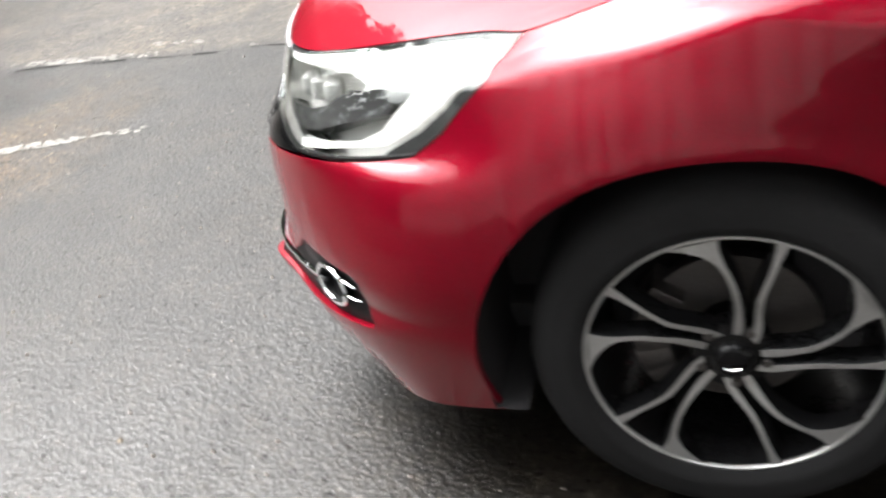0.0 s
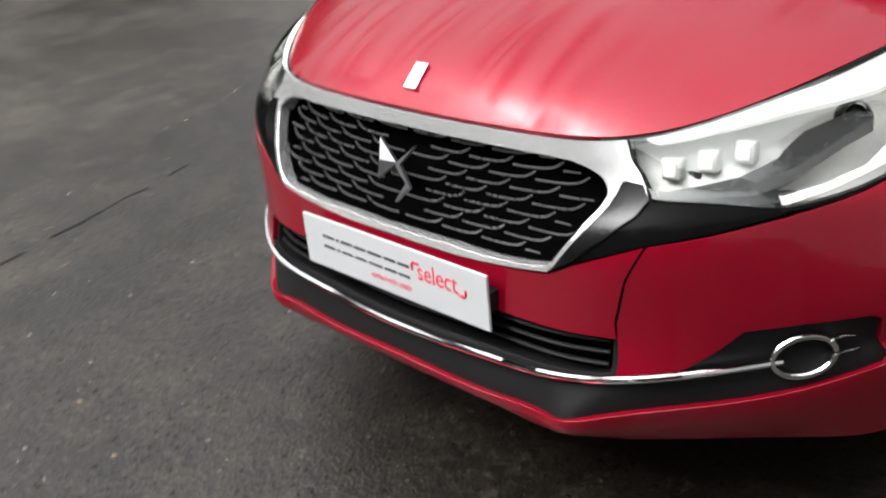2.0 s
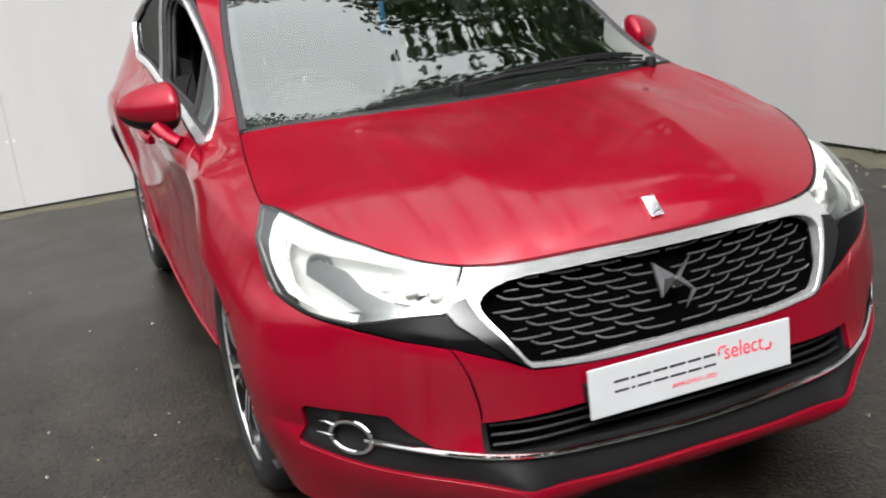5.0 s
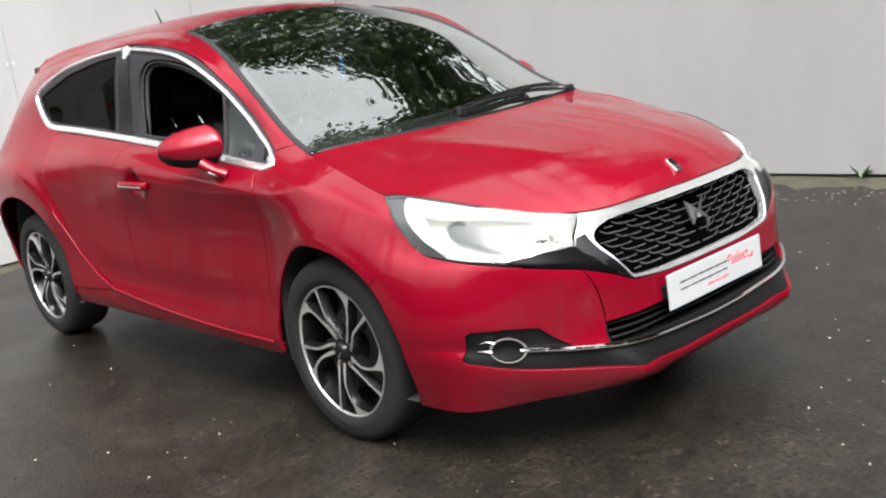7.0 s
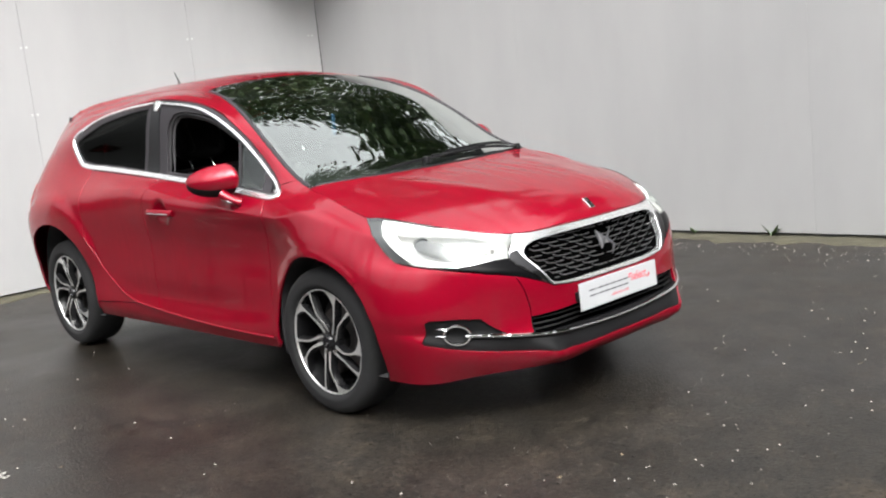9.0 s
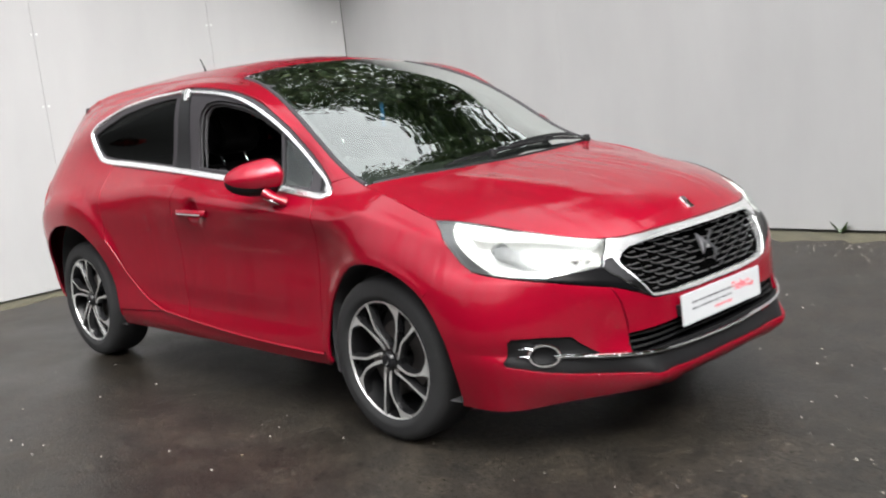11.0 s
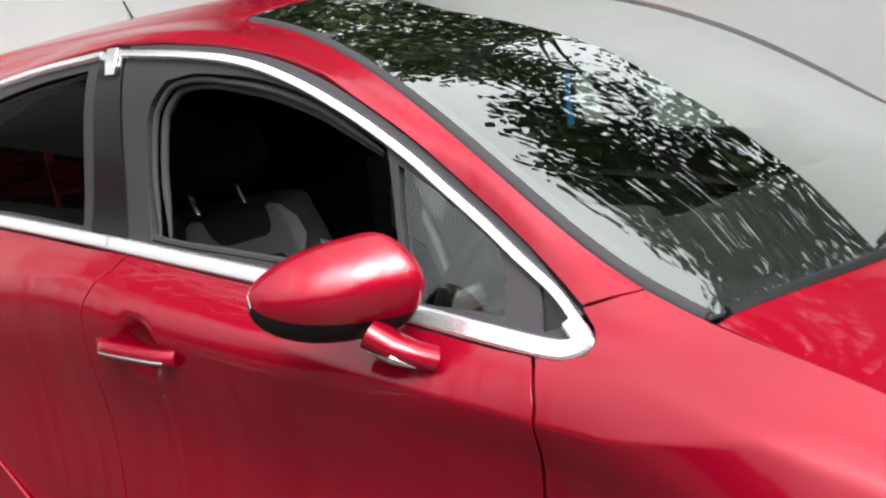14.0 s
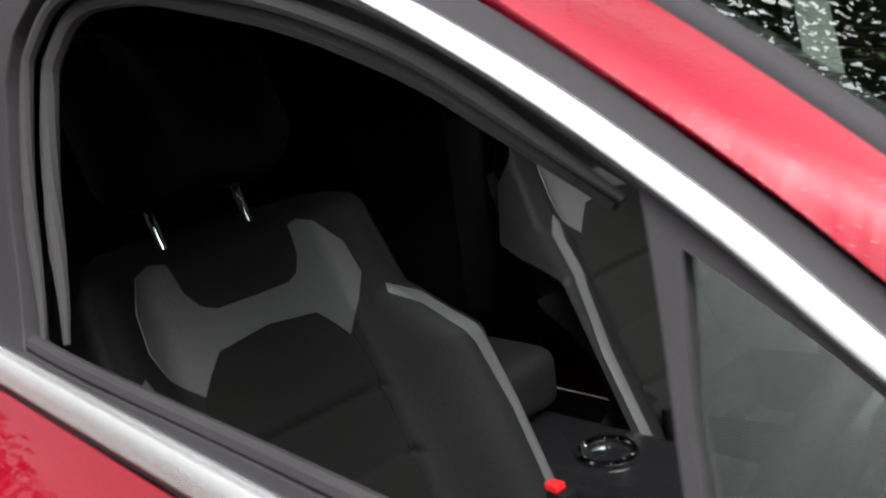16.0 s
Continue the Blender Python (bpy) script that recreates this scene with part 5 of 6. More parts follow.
strip_half = cat(fore((0, .348), (.12, .349), (.25, .353), (.38, .361), (.45, .367), (.487, .371)), find([(.835, .565, .381), (.79, .622, .389), (.745, .668, .395), (.715, .695, .398)]))
strip_half = smooth_line(strip_half, 4)
strip = np.concatenate([flipu(strip_half)[::-1][:-1], strip_half])
part("chrome_strip", tube(on_skin(strip, .002), .0062, 8), CHROME, bumper, "thin chrome strip")

# grille
grille_hole = fore((0, .733), (.20, .733), (.33, .729), (.375, .724), (.405, .714), (.43, .70), (.441, .686), (.443, .676), (.435, .658), (.402, .608), (.375, .568), (.362, .557), (.335, .552), (.15, .548), (0, .547))
hood_line = np.stack([np.linspace(0, find([(.782, .45, .758)])[0, 0], 16), np.full(16, VK[-1])], 1)
surround_half = cat(hood_line, find([(.80, .482, .72), (.818, .512, .682), (.835, .497, .655), (.862, .455, .615), (.886, .408, .573), (.905, .366, .549)]), fore((.25, .537), (0, .534)))
SOFTCHROME = plain("soft_chrome", (0.82, 0.825, 0.83), 0.24, 0.8, rvar=0.005, var=0.01)
# darkened copy of the surround's chrome; its dark reflections are put into the colour
WINGSHADED = plain("shaded_wing_chrome", (0.035, 0.035, 0.036), 0.18, 0.9, rvar=0.05)
# the same painted darkness for the depth behind the upper slats
DEPTHBLACK = plain("grille_depth_shade", (0.0015, 0.0015, 0.0016), 1.0, spec=0.0)
surround = sheet("grille_surround", both(surround_half), [both(grille_hole)], SOFTCHROME, car, "wide chrome grille surround", step=.02, off=.004, thick=.03)
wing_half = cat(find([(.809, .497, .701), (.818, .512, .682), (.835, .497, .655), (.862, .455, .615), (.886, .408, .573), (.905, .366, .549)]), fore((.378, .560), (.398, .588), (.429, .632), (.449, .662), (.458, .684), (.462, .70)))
# overlays that paint the surround's outer wings as shaded
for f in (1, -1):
    sheet("surround_wing", wing_half * np.array([f, 1]), [], WINGSHADED, surround, "chrome surround wing with its shading painted dark", step=.015, off=.0062, thick=.006)
grille = sheet("grille", both(grille_hole), [], DEPTHBLACK, car, "grille, its shaded depth painted black", step=.04, off=-.05, thick=0)
rim_wall(both(grille_hole), -.02, -.052, DEPTHBLACK, "grille_wall", grille)
hole_n = both(grille_hole)
hole_yz = on_skin(hole_n)[:, 1:]
SLAT = plain("satin_grey_slat", (0.12, 0.12, 0.122), 0.3, 0.6, rvar=0.08)
for r in range(9):
    z = .570 + .0193 * r
    for k in range(-5, 6):
        for sgn in (1, -1):
            y0 = .01 + (k + (.5 if r % 2 else 0)) * .098
            if y0 < -.02:
                continue
            ys = [y0, y0 + .03, y0 + .062, y0 + .078, y0 + .088, y0 + .096]
            zs = [z, z - .0005, z + .0005, z + .003, z + .008, z + .0135]
            pts = np.array([(a, b) for a, b in zip(ys, zs) if a >= 0])
            if len(pts) < 2:
                continue
            ok = inside(hole_yz, pts * [1.03, 1])
            pts = pts[ok]
            if len(pts) < 2:
                continue
            uv = fore(*pts)
            P = on_skin(uv, -.020) * np.array([1, sgn, 1])
            part("slat", tube(P, [.0016] * (len(P) - 1) + [.0011], 6, flat=1.3), SLAT, grille)


def plate_shape(outline, depth, ridge=None, ridge_h=0.0):
    """A raised flat shape; ridge lifts one inner point to a facet."""
    bm = bmesh.new()
    f = [bm.verts.new((x, y, depth)) for x, y in outline]
    b = [bm.verts.new((x * 1.04, y * 1.04, 0)) for x, y in outline]
    n = len(f)
    if ridge:
        t = bm.verts.new((*ridge, depth + ridge_h))
        for i in range(n):
            bm.faces.new((f[i], f[(i + 1) % n], t))
    else:
        bm.faces.new(f)
    for i in range(n):
        bm.faces.new((b[i], b[(i + 1) % n], f[(i + 1) % n], f[i]))
    bmesh.ops.recalc_face_normals(bm, faces=bm.faces)
    return bm


DARKCHROME = plain("shaded_chrome", (0.20, 0.20, 0.21), 0.45, 1.0, rvar=0.03)
em = frame_at(fore((0, .655))[0], .004)
emblem = part("emblem", box((-.012, -.012, -.03), (.012, .012, .004), .002, em), CHROME, grille, "chrome grille emblem of two facing points", smooth=False)
b = plate_shape([(-.049, .052), (-.043, -.026), (-.004, .006), (.0, .013)], .006, (-.035, .012), .008)
b.transform(em)
part("emblem_wing", b, DARKCHROME, emblem, smooth=False)
b = plate_shape([(.046, .050), (.002, .013), (.0, .006), (.033, -.022), (.010, -.060), (.044, -.026), (.012, .010)], .006)
b.transform(em)
part("emblem_wing", b, DARKCHROME, emblem, smooth=False)

# bonnet badge
bx = .812
bn = Vector(top_normal(np.array([bx]), np.array([0.0]))[0])
bm_m = Matrix(((0, 1, 0, 0), (0, 0, 0, 0), (0, 0, 0, 0), (0, 0, 0, 1)))
side_v = Vector((0, 1, 0))
up_v = bn.cross(side_v) * -1
bm_m = Matrix((side_v.to_4d(), (-up_v).to_4d(), bn.to_4d(), (0, 0, 0, 1))).transposed()
bm_m[3][:] = (0, 0, 0, 1)
bm_m.translation = Vector((bx, 0, float(top(np.array([bx]), np.array([0.0]))[0]))) + bn * .002
badge = part("bonnet_badge", box((-.016, -.028, -.004), (.016, .028, .003), .0015, bm_m), CHROME, car, "small chrome bonnet badge", smooth=False)
part("badge_mark", tube([bm_m @ Vector(p) for p in ((.012, -.012, .004), (.0, -.018, .004), (-.012, -.022, .004))], .0012, 5), TEXTGREY, badge)

# white plate with its print
pm = Matrix.Translation((.9415, 0, .470)) @ Matrix.Rotation(radians(-1.5), 4, "Y") @ Matrix(((0, 0, 1, 0), (1, 0, 0, 0), (0, 1, 0, 0), (0, 0, 0, 1)))
plate = part("plate", box((-.26, -.056, -.004), (.26, .056, .002), .0015, pm), WHITE, car, "white plastic dealer plate with grey and red print", smooth=False)
for y, z in ((-.23, .0), (.23, .0)):
    part("plate_mount", box((y - .03, -.02, -.035), (y + .03, .02, -.003), .002, pm), BLACK, plate, smooth=False)


def text(body, size, pos, mat, parent, shear=0.0, squash=1.0, name="print"):
    cu = bpy.data.curves.new(name, "FONT")
    cu.body, cu.size, cu.align_x, cu.align_y, cu.extrude = body, size, "LEFT", "BOTTOM_BASELINE", .0003
    ob = new(name, cu)
    dg = bpy.context.evaluated_depsgraph_get()
    me = bpy.data.meshes.new_from_object(ob.evaluated_get(dg))
    bpy.data.objects.remove(ob)
    me.transform(pm @ Matrix.Translation((*pos, .0026)) @ Matrix.Diagonal((squash, 1, 1, 1)))
    me.materials.append(mat)
    o = new(name, me)
    o.parent = parent
    return o


# the maker's wordmark as plain blocks of its size
x = -.20
for w in (.036, .009, .034, .036, .040, .034, .032):
    bars = bmesh.new()
    box_bm(bars, (x, -.008, .0019), (x + w, -.0025, .0025))
    box_bm(bars, (x, .0145, .0019), (x + w, .0205, .0025))
    bars.transform(pm)
    part("wordmark_bar", bars, TEXTGREY, plate, smooth=False)
    x += w + .0062
text("select", .053, (.080, -.0005), TEXTRED, plate, squash=.86)
text("APPROVED USED", .0145, (-.057, -.034), TEXTRED, plate, squash=1.05)
for pts in (((.067, .014, 0), (.067, .026, 0), (.071, .031, 0), (.086, .031, 0)), ((.206, .012, 0), (.206, .003, 0), (.202, -.002, 0), (.190, -.002, 0))):
    part("print_corner", tube([pm @ (Vector(p) + Vector((0, 0, .0022))) for p in pts], .0028, 5), TEXTRED, plate)

# lamps
lamp_uv = cat(top_edge(.779, .275, 18), find([(.312, .780, .822), (.362, .793, .772), (.412, .799, .728), (.465, .798, .694), (.53, .775, .679), (.60, .752, .670), (.695, .686, .658), (.715, .665, .662), (.765, .602, .676), (.816, .516, .685), (.80, .482, .72)]))
insert_uv = find([(.817, .514, .679), (.765, .603, .671), (.71, .672, .658), (.70, .688, .654), (.79, .610, .634), (.852, .529, .617), (.884, .413, .572), (.862, .457, .613), (.836, .499, .653)])
drl_inner = find([(.70, .676, .682), (.63, .722, .688), (.565, .752, .698), (.51, .760, .722), (.465, .757, .765), (.428, .748, .806)])
drl_uv = cat(top_edge(.765, .345, 16) - [0, .006], find([(.352, .762, .835), (.38, .779, .80), (.415, .789, .768), (.46, .786, .733), (.515, .776, .702), (.60, .742, .685), (.705, .688, .672)]),
             drl_inner, find([(.49, .722, .795), (.55, .690, .789), (.611, .644, .782), (.70, .566, .767), (.76, .495, .752)]))
band_uv = find([(.798, .512, .690), (.717, .618, .712), (.664, .655, .733), (.61, .670, .764), (.536, .712, .781), (.508, .737, .771), (.524, .747, .745), (.575, .727, .735), (.633, .702, .717), (.687, .673, .698), (.723, .646, .688), (.795, .530, .682)])


def cup(m, r, depth, mat, name, parent, label=""):
    b = lathe([(r * .35, -depth), (r * .7, -depth * .75), (r, -.002), (r * 1.06, 0), (r * 1.1, -.004)], 28, "z")
    b.transform(m)
    return part(name, b, mat, parent, label)


def lens_bulge(p):
    """The lens swells a little over the lamp's length."""
    d = np.hypot((p[:, 0] - .60) / .24, (p[:, 2] - .745) / .075)
    return .016 * np.clip(1 - d ** 2, 0, 1)


def headlamp(sgn):
    fl = (lambda a: a) if sgn > 0 else flipu
    lamp = sheet("headlamp", fl(lamp_uv), [], CLEAR, car, "clear headlamp with white daytime light", step=.02, off=.001, thick=.003, dent=lens_bulge)
    lamp.visible_shadow = False
    sheet("lamp_housing", fl(lamp_uv), [], LAMPSILVER, lamp, "silver lamp housing", step=.03, off=-.06, thick=0)
    rim_wall(fl(lamp_uv), -.004, -.062, LAMPSILVER, "lamp_wall", lamp)
    rim = fl(lamp_uv)
    rb = densify(rim, .012)
    part("lamp_seal", tube(on_skin(rb, -.004), .005, 5, closed=True), BLACK, lamp, "black lamp seal")
    sheet("daytime_light", fl(drl_uv), [], DRL, lamp, "white hooked daytime light bar", step=.015, off=-.006, thick=.014, dent=lens_bulge)
    part("light_edge", tube(on_skin(fl(smooth_line(drl_inner, 5)), -.004), .0022, 6), LAMPGREY, lamp, "dark line along the light bar")
    sheet("projector_bezel", fl(band_uv), [], LAMPDARK, lamp, "dark glossy projector shroud", step=.015, off=-.020, thick=.03)
    gap = fl(cat(top_edge(.345, .278, 6) - [0, .004], find([(.314, .779, .822), (.364, .792, .772), (.414, .797, .73), (.467, .796, .697), (.53, .772, .682), (.52, .777, .694), (.46, .789, .728), (.412, .792, .765), (.378, .782, .797), (.348, .765, .833)])))
    sheet("lamp_end_cover", gap, [], GREYPLASTIC, lamp, "grey end cover", step=.015, off=-.014, thick=.01)
    q = np.array([.545, .712 * sgn, .752])
    m = Matrix.Translation(q + np.array([-.025, -.012 * sgn, 0])) @ Vector((1, .25 * sgn, 0)).to_track_quat("Z", "Y").to_matrix().to_4x4()
    cup(m, .028, .05, LAMPGREY, "projector", lamp)
    ball = bmesh.new()
    bmesh.ops.create_uvsphere(ball, u_segments=20, v_segments=12, radius=.017, matrix=m @ Matrix.Translation((0, 0, -.02)))
    part("projector_lens", ball, GLOSSBLACK, lamp)
    for k in range(3):
        p = find([(.768 - .041 * k, .518 + .044 * k, .723 + .012 * k)])[0]
        mm = frame_at((p[0] * sgn, p[1]), -.03)
        mm = Matrix.Translation(mm.translation) @ Vector((1, .2 * sgn, .15)).to_track_quat("Z", "Y").to_matrix().to_4x4()
        unit = part("led_unit", box((-.017, -.019, -.03), (.017, .019, 0), .006, mm, 3), LAMPSILVER, lamp)
        part("led_lens", box((-.011, -.013, -.004), (.011, .013, .004), .0035, mm, 2), LED, unit, "lit white light module")
    blk = fl(find([(.64, .70, .675), (.70, .655, .695), (.74, .615, .70), (.80, .515, .695), (.812, .515, .686), (.765, .602, .677), (.70, .68, .663)]))
    sheet("lamp_lower_trim", blk, [], INSERT, lamp, step=.02, off=-.030, thick=.02)
    sheet("lamp_insert", fl(insert_uv), [], INSERT, car, "gloss black insert under the headlamp", step=.02, off=0, thick=.02)
    # fog lamp
    fu = find([(.684, .712, .404)])[0] * np.array([sgn, 1])
    fm = frame_at(fu, .0)
    ring = [fm @ Vector((.052 * math.cos(a), .037 * math.sin(a), .006)) for a in np.linspace(0, 2 * math.pi, 33)[:-1]]
    fog = part("fog_lamp", tube(ring, .0036, 8, closed=True, flat=1.5), CHROME, car, "round fog lamp in an oval chrome ring")
    b = bmesh.new()
    lathe_bm(b, [(.048, .004), (.044, -.012), (.034, -.018), (.032, -.02)], 32, "z", sx=1.0)
    b.transform(fm @ Matrix.Diagonal((1, .72, 1, 1)))
    part("fog_bezel", b, BLACK, fog)
    b = lathe([(.0, -.014), (.02, -.015), (.033, -.02)], 28, "z")
    b.transform(fm @ Matrix.Diagonal((1, .75, 1, 1)))
    part("fog_lens", b, GLASSY, fog, "dark fog lamp lens")
    ends = [fm @ Vector(p) for p in ((.042 * sgn, .022, .004), (.064 * sgn, .026, .004), (.086 * sgn, .018, .0))]
    part("fog_fin", tube(ends, [.006, .005, .0015], 8, flat=.5), CHROME, fog)
    ends = [fm @ Vector(p) for p in ((.048 * sgn, -.006, .004), (.072 * sgn, -.004, .004), (.092 * sgn, -.008, -.002))]
    part("fog_fin", tube(ends, [.0045, .004, .0015], 8, flat=.5), CHROME, fog)


LAMPSILVER = plain("satin_silver", (0.72, 0.72, 0.70), 0.34, 0.3, rvar=0.1)
INSERT = plain("black_insert", (0.003, 0.003, 0.0033), 0.1, spec=0.03)
LAMPGREY = plain("grey_shroud", (0.10, 0.10, 0.10), 0.35, 0.4)
LAMPDARK = plain("dark_shroud", (0.045, 0.045, 0.046), 0.2, 0.2, spec=0.4)
LED = plain("light_module", (0.8, 0.8, 0.78), 0.3, emit=((1.0, 0.98, 0.92), 0.3))
GLASSY = plain("smoked_lens", (0.06, 0.06, 0.065), 0.06, coat=1.0)
headlamp(1)
headlamp(-1)


# ---------------------------------------------------------------- wheels
def spoke_mesh(a_hub, a_end, w0, w1, flare):
    """One curved spoke with a bright machined face and black flanks; axis y, outward +y."""
    bm = bmesh.new()
    rows = []
    n = 16
    for i in range(n + 1):
        t = i / n
        r = .036 + .193 * t
        q = t ** 1.7 if flare > .03 else 1 - max(0, 1 - t / .55) ** 2.2
        a = radians(a_hub + (a_end - a_hub) * q)
        w = w0 + (w1 - w0) * t + .004 * math.exp(-((t - .15) / .15) ** 2)
        f = flare * max(0, (t - .70) / .30) ** 2.2
        y = -.012 + .018 * min(1, t / .45) - .004 * max(0, (t - .7) / .3)
        c = Vector((r * math.cos(a), 0, r * math.sin(a)))
        s = Vector((-math.sin(a), 0, math.cos(a)))
        lo, hi = w * .5 + f * .70, w * .5 + f * .38
        pt = lambda d, dy: bm.verts.new((math.cos(a + d / r) * r, dy, math.sin(a + d / r) * r))
        rows.append([pt(-lo - .007, y - .034), pt(-lo - .0015, y - .002), pt(-lo, y), pt(hi, y), pt(hi + .0015, y - .002), pt(hi + .007, y - .034)])
    for a, b in zip(rows, rows[1:]):
        for j in range(5):
            f = bm.faces.new((a[j], b[j], b[j + 1], a[j + 1]))
            f.material_index = 0 if j == 2 else 1
        f = bm.faces.new((a[5], b[5], b[0], a[0]))
        f.material_index = 1
    bm.faces.new(rows[0])
    bm.faces.new(rows[-1])
    bmesh.ops.recalc_face_normals(bm, faces=bm.faces)
    return bm


def wheel_thing():
    wheel = new("wheel")
    wheel.parent = car
    tyre = [(.231, -.095), (.245, -.108), (.285, -.112), (.312, -.100), (.322, -.08), (.3255, -.05), (.3255, .05), (.322, .08), (.312, .098), (.300, .106), (.285, .111), (.270, .110), (.262, .1125), (.250, .109), (.238, .100), (.232, .094)]
    part("tyre", lathe([(r, y - .095) for r, y in tyre], 72), RUBBER, wheel, "black rubber tyre")
    rim = part("rim", lathe([(.2325, -.004), (.2350, .001), (.234, .004), (.2305, .0045), (.2285, .002), (.2275, -.004)], 72), ALLOY, wheel, "machined rim edge")
    part("barrel", lathe([(.226, -.002), (.218, -.03), (.205, -.09), (.205, -.17), (.225, -.19)], 56), ALLOYBLACK, wheel)
    for i in range(5):
        a = radians(90 + 72 * i)
        for hub_a, end_a, w0, w1, fl in ((100, 79, .0105, .009, .066), (72, 38, .0105, .008, .010)):
            sp = part("spoke", spoke_mesh(hub_a + 72 * i, end_a + 72 * i, w0, w1, fl), ALLOY, wheel, "two-tone machined spoke")
            sp.data.materials.append(ALLOYBLACK)
        c = a + .55
        part("wheel_bolt", lathe([(.0, .0), (.007, .0), (.009, -.004), (.009, -.02)], 12, "y", (.054 * math.cos(c), -.006, .054 * math.sin(c))), STEEL, wheel)
    part("hub", lathe([(.0, .008), (.025, .008), (.03, .004), (.034, -.008), (.062, -.014), (.066, -.04)], 36), ALLOYBLACK, wheel)
    cap = part("hub_cap", lathe([(.0, .0105), (.018, .010), (.026, .0075)], 30), GLOSSBLACK, wheel, "black hub cap with chrome mark")
    part("cap_mark", tube([(-.012, .011, -.008), (0, .0115, -.012), (.012, .011, -.008)], .0022, 6, up=(0, 1, 0)), CHROME, cap)
    part("brake_disc", lathe([(.055, -.085), (.142, -.085), (.142, -.108), (.055, -.108)], 48), STEEL, wheel, "grey steel brake disc")
    cal = bmesh.new()
    for k in range(5):
        a = radians(-35 + 17 * k)
        box_bm(cal, (-.03, -.13, -.025), (.03, -.052, .025), .006, Matrix.Rotation(-a, 4, "Y") @ Matrix.Translation((.128, 0, 0)))
    part("brake_caliper", cal, STEEL, wheel)
    return wheel


wheel = wheel_thing()
wheel.matrix_basis = pose(0, .845, .3255, 0, 0, 0)
for x, y, roll, turn in ((-2.612, .845, 40, 0), (0, -.845, 42, 180), (-2.612, -.845, 12, 180)):
    w = copy_thing(wheel, pose(x, y, .3255, 0, 0, turn) @ pose(0, 0, 0, 0, roll, 0))

# wheel housings and floor
for cx, cz, r in ((F_ARCH), (R_ARCH)):
    for sgn in (1, -1):
        bm = bmesh.new()
        ring0, ring1 = [], []
        for a in np.linspace(-35, 215, 40):
            x, z = cx + (r + .004) * math.cos(radians(a)), cz + (r + .004) * math.sin(radians(a))
            z = max(z, .225)
            yo = float(np.interp(x, [-3.2, -2.6, -2.1, -.4, 0, .4, .6], [.78, .875, .845, .82, .885, .855, .77])) - .004
            ring0.append(bm.verts.new((x, sgn * yo, z)))
            ring1.append(bm.verts.new((x, sgn * .56, z)))
        for i in range(len(ring0) - 1):
            bm.faces.new((ring0[i], ring0[i + 1], ring1[i + 1], ring1[i]))
        bm.faces.new(ring1)
        part("wheel_housing", bm, INNER, car, "black wheel housing liner")
part("underbody", box((-3.1, -.62, .21), (.58, .62, .28), .02), INNER, car, "black underbody")
part("engine_cover", box((.0, -.55, .25), (.72, .55, .70), .03), INNER, car, "black engine bay")


# ---------------------------------------------------------------- mirrors, handles, wipers, aerial
def door_mirror(sgn, label):
    def shell(a, b):
        # a round the shell, b from its root (0) to its tip (1)
        yy = .812 + .19 * b
        taper = np.sqrt(np.clip(1 - (np.clip((b - .30) / .70, 0, 1)) ** 2.4, 0, 1))
        root = np.sqrt(np.clip(1 - np.clip((.22 - b) / .22, 0, 1) ** 2.2, 0, 1))
        k = np.minimum(taper, root)
        hz = .072 * k * (1 - .05 * b)
        hx = .078 * k
        c, s = np.cos(a), np.sin(a)
        sx = np.where(c > 0, np.abs(c) ** 1.3, -np.abs(c) ** .8)
        sz = np.sign(s) * np.abs(s) ** np.where(c > 0, 1.15, .85)
        x = -.605 - .125 * b + hx * np.where(sx > 0, sx, .85 * sx)
        z = 1.040 - .006 * b + .018 * (1 - b) * 0 + hz * np.where(sz > 0, sz * (1.05 - .18 * b), sz * 1.14)
        return np.stack([x, yy * sgn, z], 1)
    n, m = 40, 30
    def piece(test, name, mat, parent, label="", grow=1.0):
        bm = bmesh.new()
        A, B = np.linspace(0, 2 * math.pi, n + 1), np.concatenate([np.linspace(0, .2, 8)[:-1], np.linspace(.2, .8, 14), np.linspace(.8, 1, 9)[1:]])
        vs = {}
        def v(i, j):
            if (i % n, j) not in vs:
                vs[(i % n, j)] = bm.verts.new(shell(np.array([A[i % n]]), np.array([B[j]]))[0])
            return vs[(i % n, j)]
        for i in range(n):
            for j in range(len(B) - 1):
                if test((A[i] + A[i + 1]) / 2, B[j]):
                    q = [v(i, j), v(i + 1, j), v(i + 1, j + 1), v(i, j + 1)]
                    bm.faces.new(q)
        bmesh.ops.remove_doubles(bm, verts=bm.verts, dist=1e-5)
        bmesh.ops.recalc_face_normals(bm, faces=bm.faces)
        return part(name, bm, mat, parent, label)
    low = lambda a, b: math.sin(a) < -.58
    back = lambda a, b: math.cos(a) < -.55 and not low(a, b)
    shell_ob = piece(lambda a, b: not low(a, b) and not back(a, b), "door_mirror", RED, car, label)
    piece(low, "mirror_base", BLACK, shell_ob, "black lower shell")
    piece(back, "mirror_glass", CHROME, shell_ob, "silvered mirror glass")
    path = [(-.615, .89, .975), (-.585, .875, .952), (-.560, .86, .938), (-.545, .84, .925)]
    part("mirror_arm", tube([(x, y * sgn, z) for x, y, z in path], [.032, .028, .026, .028], 14, flat=.75), RED, shell_ob)
    part("mirror_arm_trim", tube([(-.645, .882 * sgn, .968), (-.61, .895 * sgn, .952), (-.575, .89 * sgn, .94), (-.55, .872 * sgn, .925)], [.004, .010, .010, .004], 10, flat=.9), CHROME, shell_ob, "bright arm trim")


